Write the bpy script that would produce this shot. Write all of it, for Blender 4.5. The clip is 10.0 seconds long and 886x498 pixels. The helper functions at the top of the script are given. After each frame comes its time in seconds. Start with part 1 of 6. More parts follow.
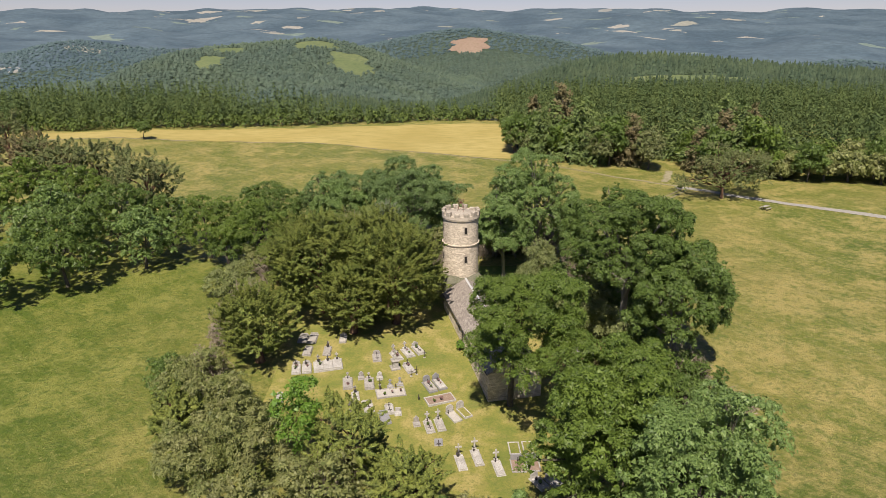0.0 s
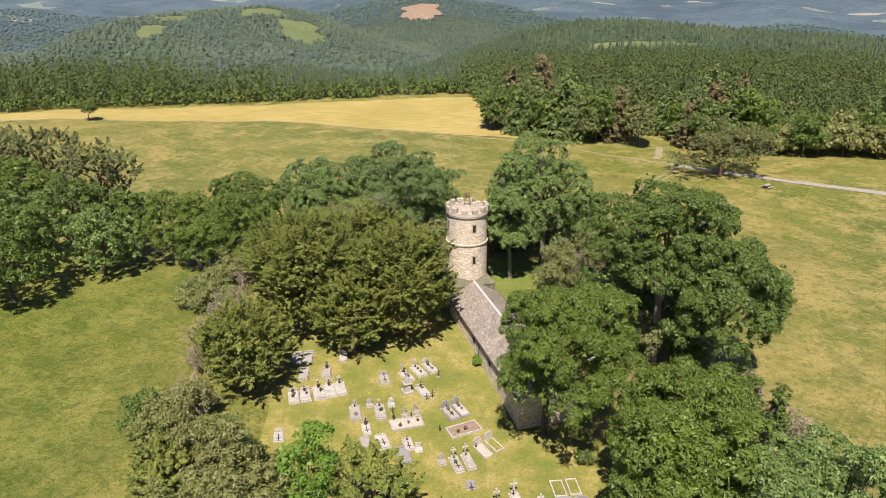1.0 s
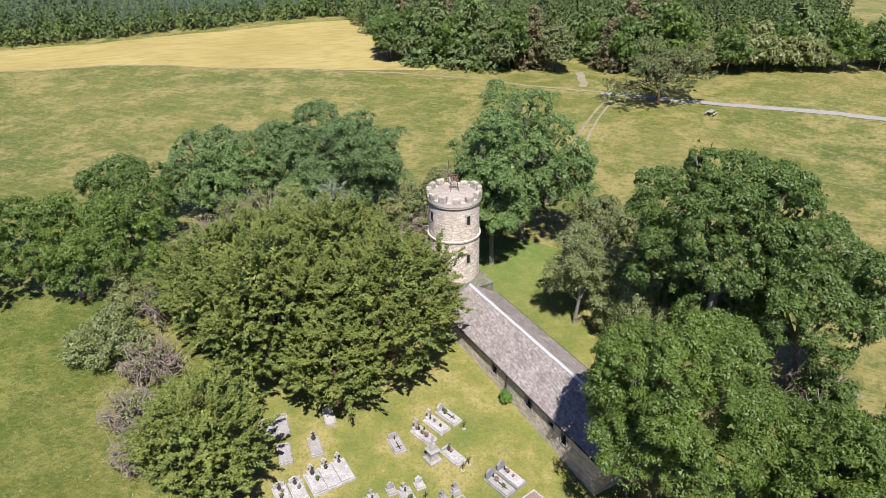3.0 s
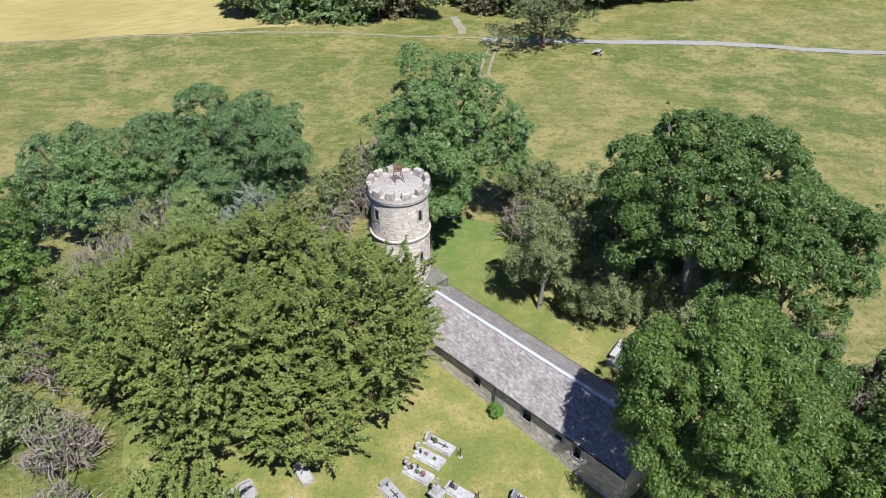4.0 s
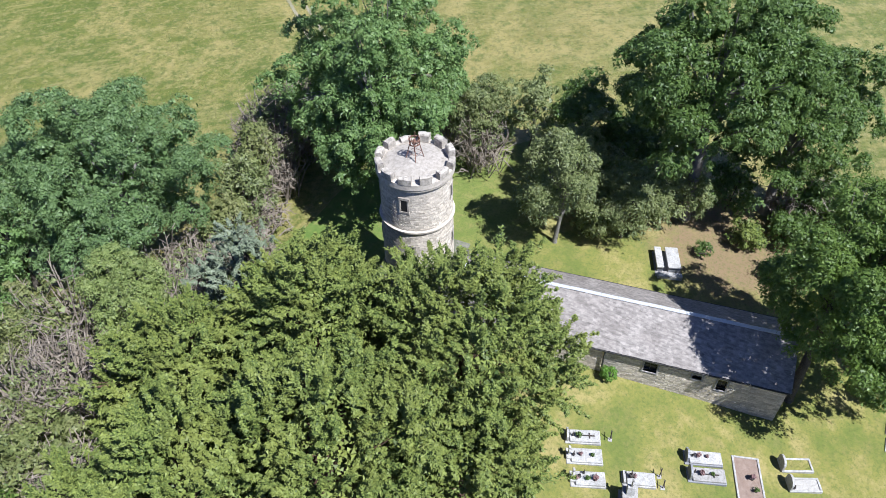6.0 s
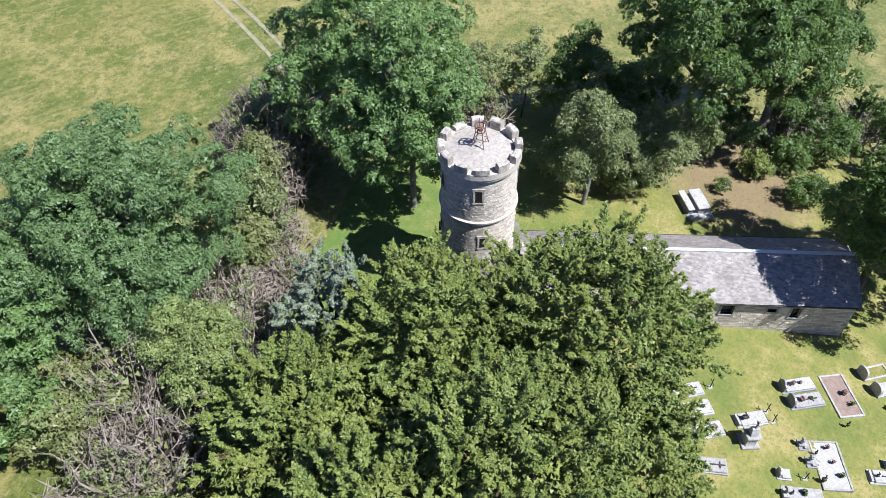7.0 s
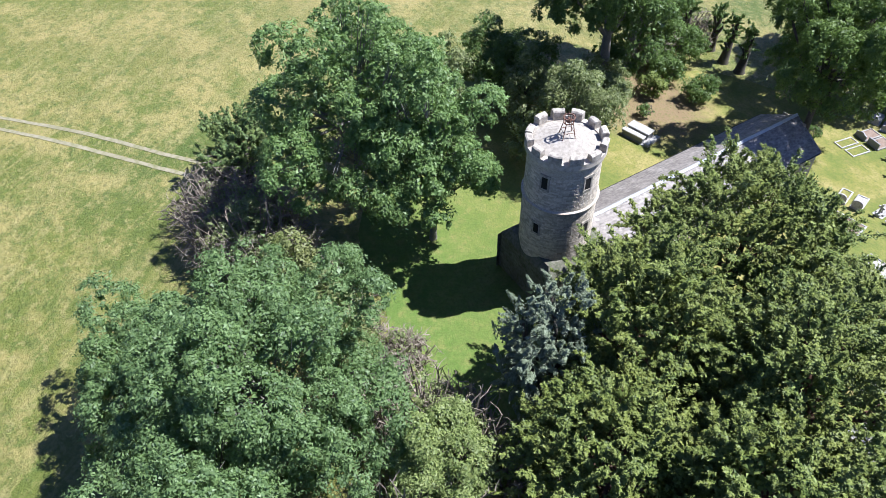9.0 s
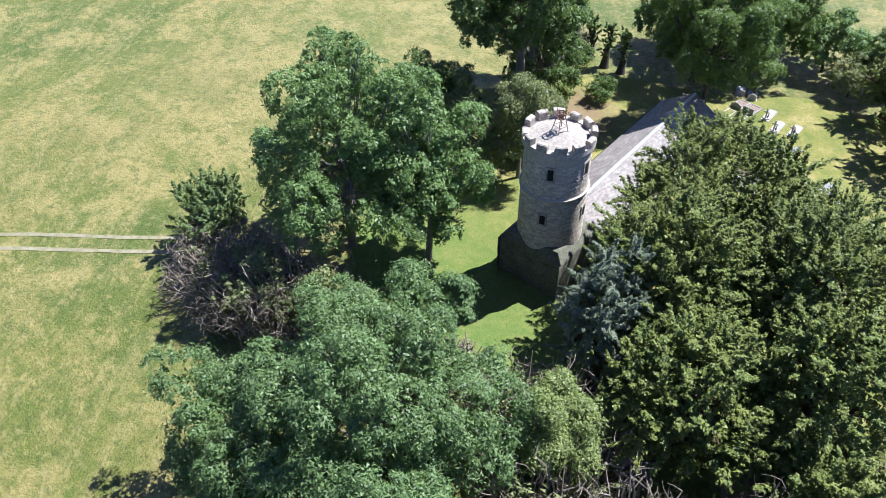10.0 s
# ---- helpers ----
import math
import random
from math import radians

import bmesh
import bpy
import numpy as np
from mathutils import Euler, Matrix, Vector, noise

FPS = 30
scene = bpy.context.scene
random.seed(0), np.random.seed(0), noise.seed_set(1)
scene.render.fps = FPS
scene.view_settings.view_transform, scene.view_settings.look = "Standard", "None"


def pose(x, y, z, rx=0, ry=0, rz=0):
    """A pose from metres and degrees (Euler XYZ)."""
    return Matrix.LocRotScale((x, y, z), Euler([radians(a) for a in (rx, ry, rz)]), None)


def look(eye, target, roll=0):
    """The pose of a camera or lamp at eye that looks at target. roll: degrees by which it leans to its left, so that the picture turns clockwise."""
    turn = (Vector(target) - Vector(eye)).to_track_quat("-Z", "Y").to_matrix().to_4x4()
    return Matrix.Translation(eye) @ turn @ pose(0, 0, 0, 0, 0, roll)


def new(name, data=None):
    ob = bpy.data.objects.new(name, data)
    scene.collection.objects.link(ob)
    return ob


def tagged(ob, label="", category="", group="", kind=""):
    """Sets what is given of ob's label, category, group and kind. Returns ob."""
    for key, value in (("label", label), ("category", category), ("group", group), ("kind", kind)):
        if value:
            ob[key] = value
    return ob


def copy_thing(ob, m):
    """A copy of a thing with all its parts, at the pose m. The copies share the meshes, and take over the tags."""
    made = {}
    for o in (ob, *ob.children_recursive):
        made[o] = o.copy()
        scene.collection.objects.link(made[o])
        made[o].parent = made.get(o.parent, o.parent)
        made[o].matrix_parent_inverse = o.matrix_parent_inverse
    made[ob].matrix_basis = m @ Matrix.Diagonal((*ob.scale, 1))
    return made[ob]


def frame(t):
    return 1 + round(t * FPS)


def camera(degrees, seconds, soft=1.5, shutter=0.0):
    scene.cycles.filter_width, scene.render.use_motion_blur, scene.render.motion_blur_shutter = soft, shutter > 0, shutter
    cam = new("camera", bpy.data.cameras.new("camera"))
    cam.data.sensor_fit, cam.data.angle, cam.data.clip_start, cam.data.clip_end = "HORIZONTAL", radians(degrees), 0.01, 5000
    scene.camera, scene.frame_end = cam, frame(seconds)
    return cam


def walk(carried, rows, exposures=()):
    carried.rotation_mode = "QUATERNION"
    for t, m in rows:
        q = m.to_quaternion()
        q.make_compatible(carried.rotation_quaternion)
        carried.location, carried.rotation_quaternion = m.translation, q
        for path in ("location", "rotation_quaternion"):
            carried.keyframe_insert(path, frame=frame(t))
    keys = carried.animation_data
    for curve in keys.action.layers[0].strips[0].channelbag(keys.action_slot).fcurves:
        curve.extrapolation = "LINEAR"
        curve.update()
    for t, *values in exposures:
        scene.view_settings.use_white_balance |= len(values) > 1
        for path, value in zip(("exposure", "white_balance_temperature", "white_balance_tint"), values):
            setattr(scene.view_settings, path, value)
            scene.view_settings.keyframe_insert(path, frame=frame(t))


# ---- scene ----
cam = camera(63.7, 10.0, soft=0.7)
METRES, EYE, TILT, LEAN, TURN = 130.0, 40.5, -19.3, 0.0, 0.0
ROWS = [
    (0.0, 0.0, 0.0, 0.0, 0.0, 0.0, -0.0),
    (0.5, -0.0234, 0.0396, 0.0146, -1.85, -1.14, 0.66),
    (1.0, -0.0471, 0.0805, 0.0293, -3.75, -2.54, 1.41),
    (1.5, -0.0691, 0.1212, 0.0433, -5.62, -4.03, 2.15),
    (2.0, -0.0901, 0.164, 0.0579, -7.53, -5.76, 2.91),
    (3.5, -0.1438, 0.2931, 0.1048, -22.75, -13.24, 7.95),
    (4.0, -0.1594, 0.3376, 0.1207, -29.71, -16.78, 10.2),
    (4.5, -0.1736, 0.3815, 0.1362, -36.6, -20.63, 12.25),
    (5.0, -0.1901, 0.4313, 0.1535, -44.49, -25.34, 14.25),
    (5.5, -0.2047, 0.4769, 0.169, -51.7, -29.72, 15.82),
    (7.0, -0.2355, 0.6157, 0.2187, -74.05, -41.91, 19.42),
    (7.5, -0.2364, 0.6627, 0.2347, -82.71, -45.53, 20.03),
    (8.0, -0.233, 0.7109, 0.2509, -92.62, -49.0, 20.16),
    (8.5, -0.2257, 0.7571, 0.2668, -102.06, -51.56, 19.85),
    (9.0, -0.2158, 0.8035, 0.283, -111.58, -53.33, 19.11),
    (9.5, -0.206, 0.85, 0.299, -120.88, -54.44, 17.71),
    (10.0, -0.1968, 0.8979, 0.3151, -130.16, -54.35, 15.89),
]
walk(cam, [(t, pose(0, 0, EYE, TILT, LEAN, TURN) @ pose(METRES * x, METRES * y, METRES * z, 90 + pitch, roll, yaw)) for t, x, y, z, yaw, pitch, roll in ROWS],
     [(0.0, 0.6, 7100, 15), (1.0, 0.84, 7150, 17), (2.0, 0.94, 7000, 20), (3.5, 0.8, 5750, 16), (5.5, 0.94, 5500, 12), (7.0, 1.07, 5500, 14), (10.0, 1.28, 5500, 14)])

# ---- world and sun ----
SUN_EL, SUN_AZ = radians(57), radians(190)
world = bpy.data.worlds.new("world")
scene.world = world
world.use_nodes = True
wn, wl = world.node_tree.nodes, world.node_tree.links
sky = wn.new("ShaderNodeTexSky")
sky.sky_type, sky.sun_disc = "NISHITA", False
sky.sun_elevation, sky.sun_rotation = SUN_EL, SUN_AZ
sky.dust_density, sky.ozone_density, sky.air_density = 0.0, 4.0, 1.0
turn = wn.new("ShaderNodeMapping")      # the far horizon lies a little below eye level
turn.inputs["Rotation"].default_value = (radians(3.0), 0, 0)
wl.new(wn.new("ShaderNodeTexCoord").outputs["Generated"], turn.inputs[0])
wl.new(turn.outputs[0], sky.inputs[0])
veil = wn.new("ShaderNodeMix")          # the summer haze leaves the sky a little lavender
veil.data_type, veil.blend_type = "RGBA", "MULTIPLY"
veil.inputs[0].default_value, veil.inputs[7].default_value = 1.0, (1.0, 0.92, 1.14, 1)
wl.new(sky.outputs[0], veil.inputs[6])
wl.new(veil.outputs[2], wn["Background"].inputs[0])
wn["Background"].inputs[1].default_value = 0.05
sun_data = bpy.data.lights.new("sun", "SUN")
sun_data.energy, sun_data.angle, sun_data.color = 5.0, radians(0.53), (1.0, 0.95, 0.86)
sun = new("sun", sun_data)
to_sun = Vector((math.sin(SUN_AZ) * math.cos(SUN_EL), math.cos(SUN_AZ) * math.cos(SUN_EL), math.sin(SUN_EL)))
sun.matrix_world = look(to_sun * 200, (0, 0, 0))
scene.view_settings.exposure = 0.0


# ---- materials ----
def mat(name, rough=0.8, metal=0.0):
    m = bpy.data.materials.new(name)
    m.use_nodes = True
    b = m.node_tree.nodes["Principled BSDF"]
    b.inputs["Roughness"].default_value = rough
    b.inputs["Metallic"].default_value = metal
    b.inputs["Specular IOR Level"].default_value = 0.3
    return m, m.node_tree.nodes, m.node_tree.links, b


def noise_node(n, l, scale, detail=4, coord=None, rough=0.6, stretch=None):
    t = n.new("ShaderNodeTexNoise")
    t.inputs["Scale"].default_value, t.inputs["Detail"].default_value = scale, detail
    t.inputs["Roughness"].default_value = rough
    if coord is None:
        coord = n.new("ShaderNodeNewGeometry").outputs["Position"]
    if stretch:
        v = n.new("ShaderNodeMapping")
        v.inputs["Scale"].default_value = stretch
        l.new(coord, v.inputs[0])
        coord = v.outputs[0]
    l.new(coord, t.inputs["Vector"])
    return t.outputs[0]


def ramp(n, l, fac, stops):
    r = n.new("ShaderNodeValToRGB")
    e = r.color_ramp.elements
    while len(e) < len(stops):
        e.new(0.5)
    for k, (p, c) in enumerate(stops):
        e[k].position, e[k].color = p, (*c, 1)
    l.new(fac, r.inputs[0])
    return r.outputs[0]


def mix(n, l, fac, a, b, mode="MIX"):
    m = n.new("ShaderNodeMix")
    m.data_type, m.blend_type = "RGBA", mode
    for sock, v in ((m.inputs[0], fac), (m.inputs[6], a), (m.inputs[7], b)):
        if isinstance(v, (int, float)):
            sock.default_value = v
        elif isinstance(v, tuple):
            sock.default_value = (*v, 1)
        else:
            l.new(v, sock)
    return m.outputs[2]


def bump(n, l, b, height, strength, dist):
    k = n.new("ShaderNodeBump")
    k.inputs["Strength"].default_value, k.inputs["Distance"].default_value = strength, dist
    l.new(height, k.inputs["Height"])
    l.new(k.outputs[0], b.inputs["Normal"])


def two_scale(name, a, b_, c, big=0.4, small=6.0, rough=0.85, bump_d=0.02, bump_s=0.5, metal=0.0, stretch=None, island=0.0):
    """A surface of three colours that vary at a large and a small scale, with fine relief."""
    m, n, l, p = mat(name, rough, metal)
    f1, f2 = noise_node(n, l, big, 5), noise_node(n, l, small, 6, stretch=stretch)
    col = ramp(n, l, f1, [(0.32, a), (0.68, b_)])
    f = ramp(n, l, f2, [(0.42, (0, 0, 0)), (0.72, (1, 1, 1))])
    col = mix(n, l, f, col, c)
    if island:
        g = n.new("ShaderNodeNewGeometry")
        v = ramp(n, l, g.outputs["Random Per Island"], [(0, (1 - island,) * 3), (1, (1 + island,) * 3)])
        col = mix(n, l, 1.0, col, v, "MULTIPLY")
    l.new(col, p.inputs["Base Color"])
    bump(n, l, p, f2, bump_s, bump_d)
    return m


def leaf_mat(name, dark, light, tint, patch=0.35, trans=0.3, rough=0.48, gloss=0.32):
    """Foliage: leaf-by-leaf and bough-by-bough variation, with light let through."""
    m, n, l, p = mat(name, rough)
    p.inputs["Specular IOR Level"].default_value = gloss
    g = n.new("ShaderNodeNewGeometry")
    col = ramp(n, l, g.outputs["Random Per Island"], [(0.0, dark), (1.0, light)])
    f = ramp(n, l, noise_node(n, l, patch, 3), [(0.4, (0, 0, 0)), (0.7, (1, 1, 1))])
    col = mix(n, l, f, col, mix(n, l, 0.55, col, tint))
    l.new(col, p.inputs["Base Color"])
    tr = n.new("ShaderNodeBsdfTranslucent")
    l.new(mix(n, l, 0.55, col, (0.34, 0.5, 0.11)), tr.inputs[0])
    ms = n.new("ShaderNodeMixShader")
    ms.inputs[0].default_value = trans * 0.7
    l.new(p.outputs[0], ms.inputs[1])
    l.new(tr.outputs[0], ms.inputs[2])
    l.new(ms.outputs[0], n["Material Output"].inputs[0])
    return m


M_YEW = leaf_mat("yew_needles", (0.048, 0.074, 0.019), (0.195, 0.235, 0.054), (0.21, 0.225, 0.052), trans=0.12, gloss=0.15)
M_ASH = leaf_mat("ash_leaves", (0.06, 0.108, 0.032), (0.22, 0.31, 0.1), (0.15, 0.24, 0.072), trans=0.45)
M_MAPLE = leaf_mat("maple_leaves", (0.045, 0.083, 0.016), (0.144, 0.208, 0.040), (0.136, 0.196, 0.032), trans=0.42)
M_LOCUST = leaf_mat("locust_leaves", (0.055, 0.095, 0.036), (0.19, 0.275, 0.1), (0.13, 0.195, 0.062), trans=0.42)
M_OAK = leaf_mat("oak_leaves", (0.042, 0.077, 0.019), (0.136, 0.200, 0.048), (0.096, 0.152, 0.032), trans=0.4)
M_HAW = leaf_mat("hawthorn_leaves", (0.085, 0.11, 0.045), (0.26, 0.29, 0.115), (0.2, 0.21, 0.075), trans=0.38)
M_SHRUB = leaf_mat("shrub_leaves", (0.075, 0.1, 0.028), (0.23, 0.25, 0.085), (0.25, 0.235, 0.11), trans=0.35)
M_VINE = leaf_mat("vine_leaves", (0.1, 0.14, 0.04), (0.29, 0.33, 0.11), (0.2, 0.25, 0.07), trans=0.35)
M_BRIGHT = leaf_mat("young_leaves", (0.07, 0.15, 0.02), (0.15, 0.27, 0.04), (0.12, 0.23, 0.025), trans=0.4)
M_BLUE = leaf_mat("blue_spruce_needles", (0.1, 0.125, 0.075), (0.22, 0.25, 0.165), (0.14, 0.17, 0.1), trans=0.1, gloss=0.2)
M_PINE = leaf_mat("pine_needles", (0.075, 0.1, 0.038), (0.17, 0.2, 0.08), (0.17, 0.155, 0.075), trans=0.2, gloss=0.15)
M_SPRUCE = leaf_mat("spruce_needles", (0.055, 0.095, 0.035), (0.17, 0.225, 0.075), (0.16, 0.2, 0.06), trans=0.2, gloss=0.15)
M_RED = leaf_mat("browned_needles", (0.11, 0.09, 0.045), (0.22, 0.18, 0.1), (0.1, 0.125, 0.05), trans=0.1, gloss=0.1)
M_PALEBARK = two_scale("ash_bark", (0.173, 0.158, 0.137), (0.245, 0.230, 0.202), (0.108, 0.101, 0.079), 1.5, 14, 0.95, 0.03, 0.8)
M_BARK = two_scale("bark", (0.072, 0.061, 0.047), (0.122, 0.108, 0.086), (0.043, 0.036, 0.029), 1.5, 14, 0.95, 0.03, 0.8)
M_REDBARK = two_scale("yew_bark", (0.101, 0.054, 0.032), (0.144, 0.086, 0.058), (0.050, 0.032, 0.022), 1.5, 14, 0.95, 0.03, 0.8)
M_TWIG = two_scale("dead_twigs", (0.2, 0.165, 0.125), (0.3, 0.255, 0.205), (0.12, 0.095, 0.072), 1.0, 10, 0.95)


def ground_mat():
    """Uncut hill grass: green and straw in broad patches, flattened streaks and darker tussocks."""
    m, n, l, p = mat("meadow", 0.6)
    p.inputs["Specular IOR Level"].default_value = 0.27
    g = n.new("ShaderNodeNewGeometry")
    turned = n.new("ShaderNodeMapping")
    turned.inputs["Rotation"].default_value = (0, 0, 0.75)
    l.new(g.outputs["Position"], turned.inputs[0])
    f1, f2 = noise_node(n, l, 0.032, 8, rough=0.72), noise_node(n, l, 0.14, 9, rough=0.75)
    f3, f5 = noise_node(n, l, 2.4, 6, rough=0.75), noise_node(n, l, 0.8, 7, rough=0.75)
    f4 = noise_node(n, l, 0.5, 7, coord=turned.outputs[0], stretch=(0.22, 1.5, 1), rough=0.75)
    f6 = noise_node(n, l, 1.5, 6, rough=0.7)
    col = ramp(n, l, f1, [(0.36, (0.078, 0.11, 0.017)), (0.5, (0.13, 0.146, 0.026)), (0.63, (0.2, 0.178, 0.05))])
    col = mix(n, l, ramp(n, l, f2, [(0.47, (0, 0, 0)), (0.58, (0.85, 0.85, 0.85))]), col, (0.31, 0.255, 0.088))
    col = mix(n, l, ramp(n, l, f4, [(0.5, (0, 0, 0)), (0.62, (0.65, 0.65, 0.65))]), col, (0.27, 0.236, 0.082))
    col = mix(n, l, ramp(n, l, f5, [(0.5, (0, 0, 0)), (0.6, (0.7, 0.7, 0.7))]), col, (0.086, 0.118, 0.02))
    col = mix(n, l, ramp(n, l, f6, [(0.52, (0, 0, 0)), (0.64, (0.55, 0.55, 0.55))]), col, (0.31, 0.265, 0.105))
    col = mix(n, l, ramp(n, l, f3, [(0.53, (0, 0, 0)), (0.62, (0.5, 0.5, 0.5))]), col, (0.055, 0.076, 0.018))
    # the grass is multiplied darker and greener towards the west, less so northward
    sep = n.new("ShaderNodeSeparateXYZ")
    l.new(g.outputs["Position"], sep.inputs[0])
    westward = n.new("ShaderNodeMapRange")
    westward.inputs[1].default_value, westward.inputs[2].default_value, westward.inputs[4].default_value = -8, -42, 1.0
    l.new(sep.outputs[0], westward.inputs[0])
    north = n.new("ShaderNodeMapRange")
    north.inputs[1].default_value, north.inputs[2].default_value = 135, 100
    l.new(sep.outputs[1], north.inputs[0])
    both = n.new("ShaderNodeMath")
    both.operation = "MULTIPLY"
    l.new(westward.outputs[0], both.inputs[0])
    l.new(north.outputs[0], both.inputs[1])
    col = mix(n, l, both.outputs[0], col, (0.62, 0.78, 0.5), "MULTIPLY")
    l.new(col, p.inputs["Base Color"])
    bump(n, l, p, f3, 0.9, 0.34)
    return m


M_MEADOW = ground_mat()
def lawn_mat():
    m, n, l, p = mat("mown_lawn", 0.95)
    g = n.new("ShaderNodeNewGeometry")
    sep = n.new("ShaderNodeSeparateXYZ")
    l.new(g.outputs["Position"], sep.inputs[0])
    north = n.new("ShaderNodeMapRange")
    north.inputs[1].default_value, north.inputs[2].default_value = 84, 101
    l.new(sep.outputs[1], north.inputs[0])
    f1, f2, f3 = noise_node(n, l, 0.26, 8, rough=0.72), noise_node(n, l, 1.1, 7, rough=0.7), noise_node(n, l, 4.5, 6, rough=0.75)
    dry = ramp(n, l, f1, [(0.38, (0.125, 0.15, 0.03)), (0.5, (0.19, 0.186, 0.044)), (0.6, (0.285, 0.24, 0.085))])
    green = ramp(n, l, f2, [(0.35, (0.086, 0.144, 0.025)), (0.65, (0.137, 0.180, 0.040))])
    col = mix(n, l, north.outputs[0], dry, green)
    far = n.new("ShaderNodeVectorMath")
    far.operation = "DISTANCE"
    far.inputs[1].default_value = (19.5, 73.0, 0.6)
    l.new(g.outputs["Position"], far.inputs[0])
    wob = n.new("ShaderNodeMath")
    wob.operation = "MULTIPLY_ADD"
    wob.inputs[1].default_value = 7.0
    l.new(f2, wob.inputs[0])
    l.new(far.outputs["Value"], wob.inputs[2])
    bare = n.new("ShaderNodeMapRange")
    bare.inputs[1].default_value, bare.inputs[2].default_value = 11.0, 7.5
    l.new(wob.outputs[0], bare.inputs[0])
    col = mix(n, l, bare.outputs[0], col, (0.2, 0.14, 0.075))
    col = mix(n, l, ramp(n, l, f2, [(0.5, (0, 0, 0)), (0.72, (0.55, 0.55, 0.55))]), col, (0.223, 0.184, 0.068))
    col = mix(n, l, ramp(n, l, f3, [(0.48, (0, 0, 0)), (0.64, (0.65, 0.65, 0.65))]), col, (0.085, 0.11, 0.026))
    l.new(col, p.inputs["Base Color"])
    bump(n, l, p, f3, 0.8, 0.1)
    return m


M_LAWN = lawn_mat()
M_GOLD = two_scale("ripe_grass", (0.285, 0.23, 0.072), (0.35, 0.288, 0.105), (0.235, 0.198, 0.058), 0.04, 0.7, 0.95, 0.15, 0.8, stretch=(0.3, 1, 1))
M_DIRT = two_scale("track_dust", (0.215, 0.19, 0.12), (0.27, 0.24, 0.16), (0.15, 0.15, 0.065), 0.3, 2, 0.95)
M_ROAD = two_scale("pale_road", (0.245, 0.238, 0.216), (0.288, 0.274, 0.252), (0.194, 0.187, 0.144), 0.3, 3, 0.9)
M_STONE = two_scale("rubble_stone", (0.48, 0.42, 0.335), (0.60, 0.535, 0.435), (0.36, 0.31, 0.25), 0.5, 7, 0.9, 0.02, 0.7, island=0.26)
M_MORTAR = two_scale("lime_mortar", (0.42, 0.37, 0.3), (0.5, 0.445, 0.37), (0.3, 0.26, 0.21), 0.6, 4, 0.95, 0.03, 0.8)
M_MOSSY = two_scale("mossy_stone", (0.122, 0.119, 0.086), (0.194, 0.180, 0.144), (0.072, 0.086, 0.043), 0.9, 5, 0.95, 0.03, 0.8, island=0.15)
M_SLATE = two_scale("lichened_slate", (0.215, 0.188, 0.165), (0.32, 0.288, 0.255), (0.13, 0.113, 0.1), 0.6, 2.6, 0.65, 0.01, 0.4, stretch=(2.4, 0.7, 2.4), island=0.2)
M_COPING = two_scale("weathered_coping", (0.324, 0.288, 0.239), (0.468, 0.419, 0.347), (0.171, 0.149, 0.122), 1.3, 4.5, 0.95, 0.03, 0.8)
M_FLAG = two_scale("pale_roof_flags", (0.317, 0.284, 0.238), (0.374, 0.338, 0.288), (0.216, 0.187, 0.151), 1.1, 5, 0.95, 0.03, 0.7)
M_LEAD = two_scale("lead_ridge", (0.446, 0.454, 0.461), (0.504, 0.511, 0.518), (0.374, 0.382, 0.396), 0.8, 8, 0.5)
M_DARKMETAL = two_scale("weathered_gutter", (0.036, 0.036, 0.037), (0.058, 0.056, 0.054), (0.079, 0.072, 0.065), 1, 12, 0.6)
M_IRON = two_scale("wrought_iron", (0.03, 0.03, 0.03), (0.036, 0.035, 0.033), (0.065, 0.043, 0.032), 2, 15, 0.6)
M_RUST = two_scale("rusted_iron", (0.17, 0.085, 0.055), (0.24, 0.14, 0.1), (0.09, 0.05, 0.035), 2, 15, 0.85)
M_GLASS = mat("dark_glass", 0.08)[0]
M_GLASS.node_tree.nodes["Principled BSDF"].inputs["Base Color"].default_value = (0.015, 0.017, 0.02, 1)
M_SLITSHADE = two_scale("painted_slit_shade", (0.012, 0.011, 0.010), (0.02, 0.018, 0.016), (0.011, 0.011, 0.011), 1, 8)
M_MARBLE = two_scale("white_marble", (0.30, 0.29, 0.27), (0.50, 0.485, 0.46), (0.22, 0.205, 0.18), 1.6, 9, 0.6)
M_GRAVE = two_scale("weathered_gravestone", (0.274, 0.259, 0.238), (0.360, 0.342, 0.317), (0.187, 0.173, 0.151), 1.2, 7, 0.85)
M_GRANITE = two_scale("grey_granite", (0.216, 0.216, 0.223), (0.288, 0.288, 0.295), (0.144, 0.144, 0.151), 2, 30, 0.4)
M_GRAVEL = two_scale("reddish_gravel", (0.216, 0.158, 0.122), (0.288, 0.223, 0.180), (0.158, 0.101, 0.072), 2, 22, 0.95, 0.03, 0.9)
M_PALEGRAVEL = two_scale("pale_gravel", (0.360, 0.338, 0.302), (0.432, 0.410, 0.374), (0.274, 0.252, 0.216), 2, 22, 0.95, 0.03, 0.9)


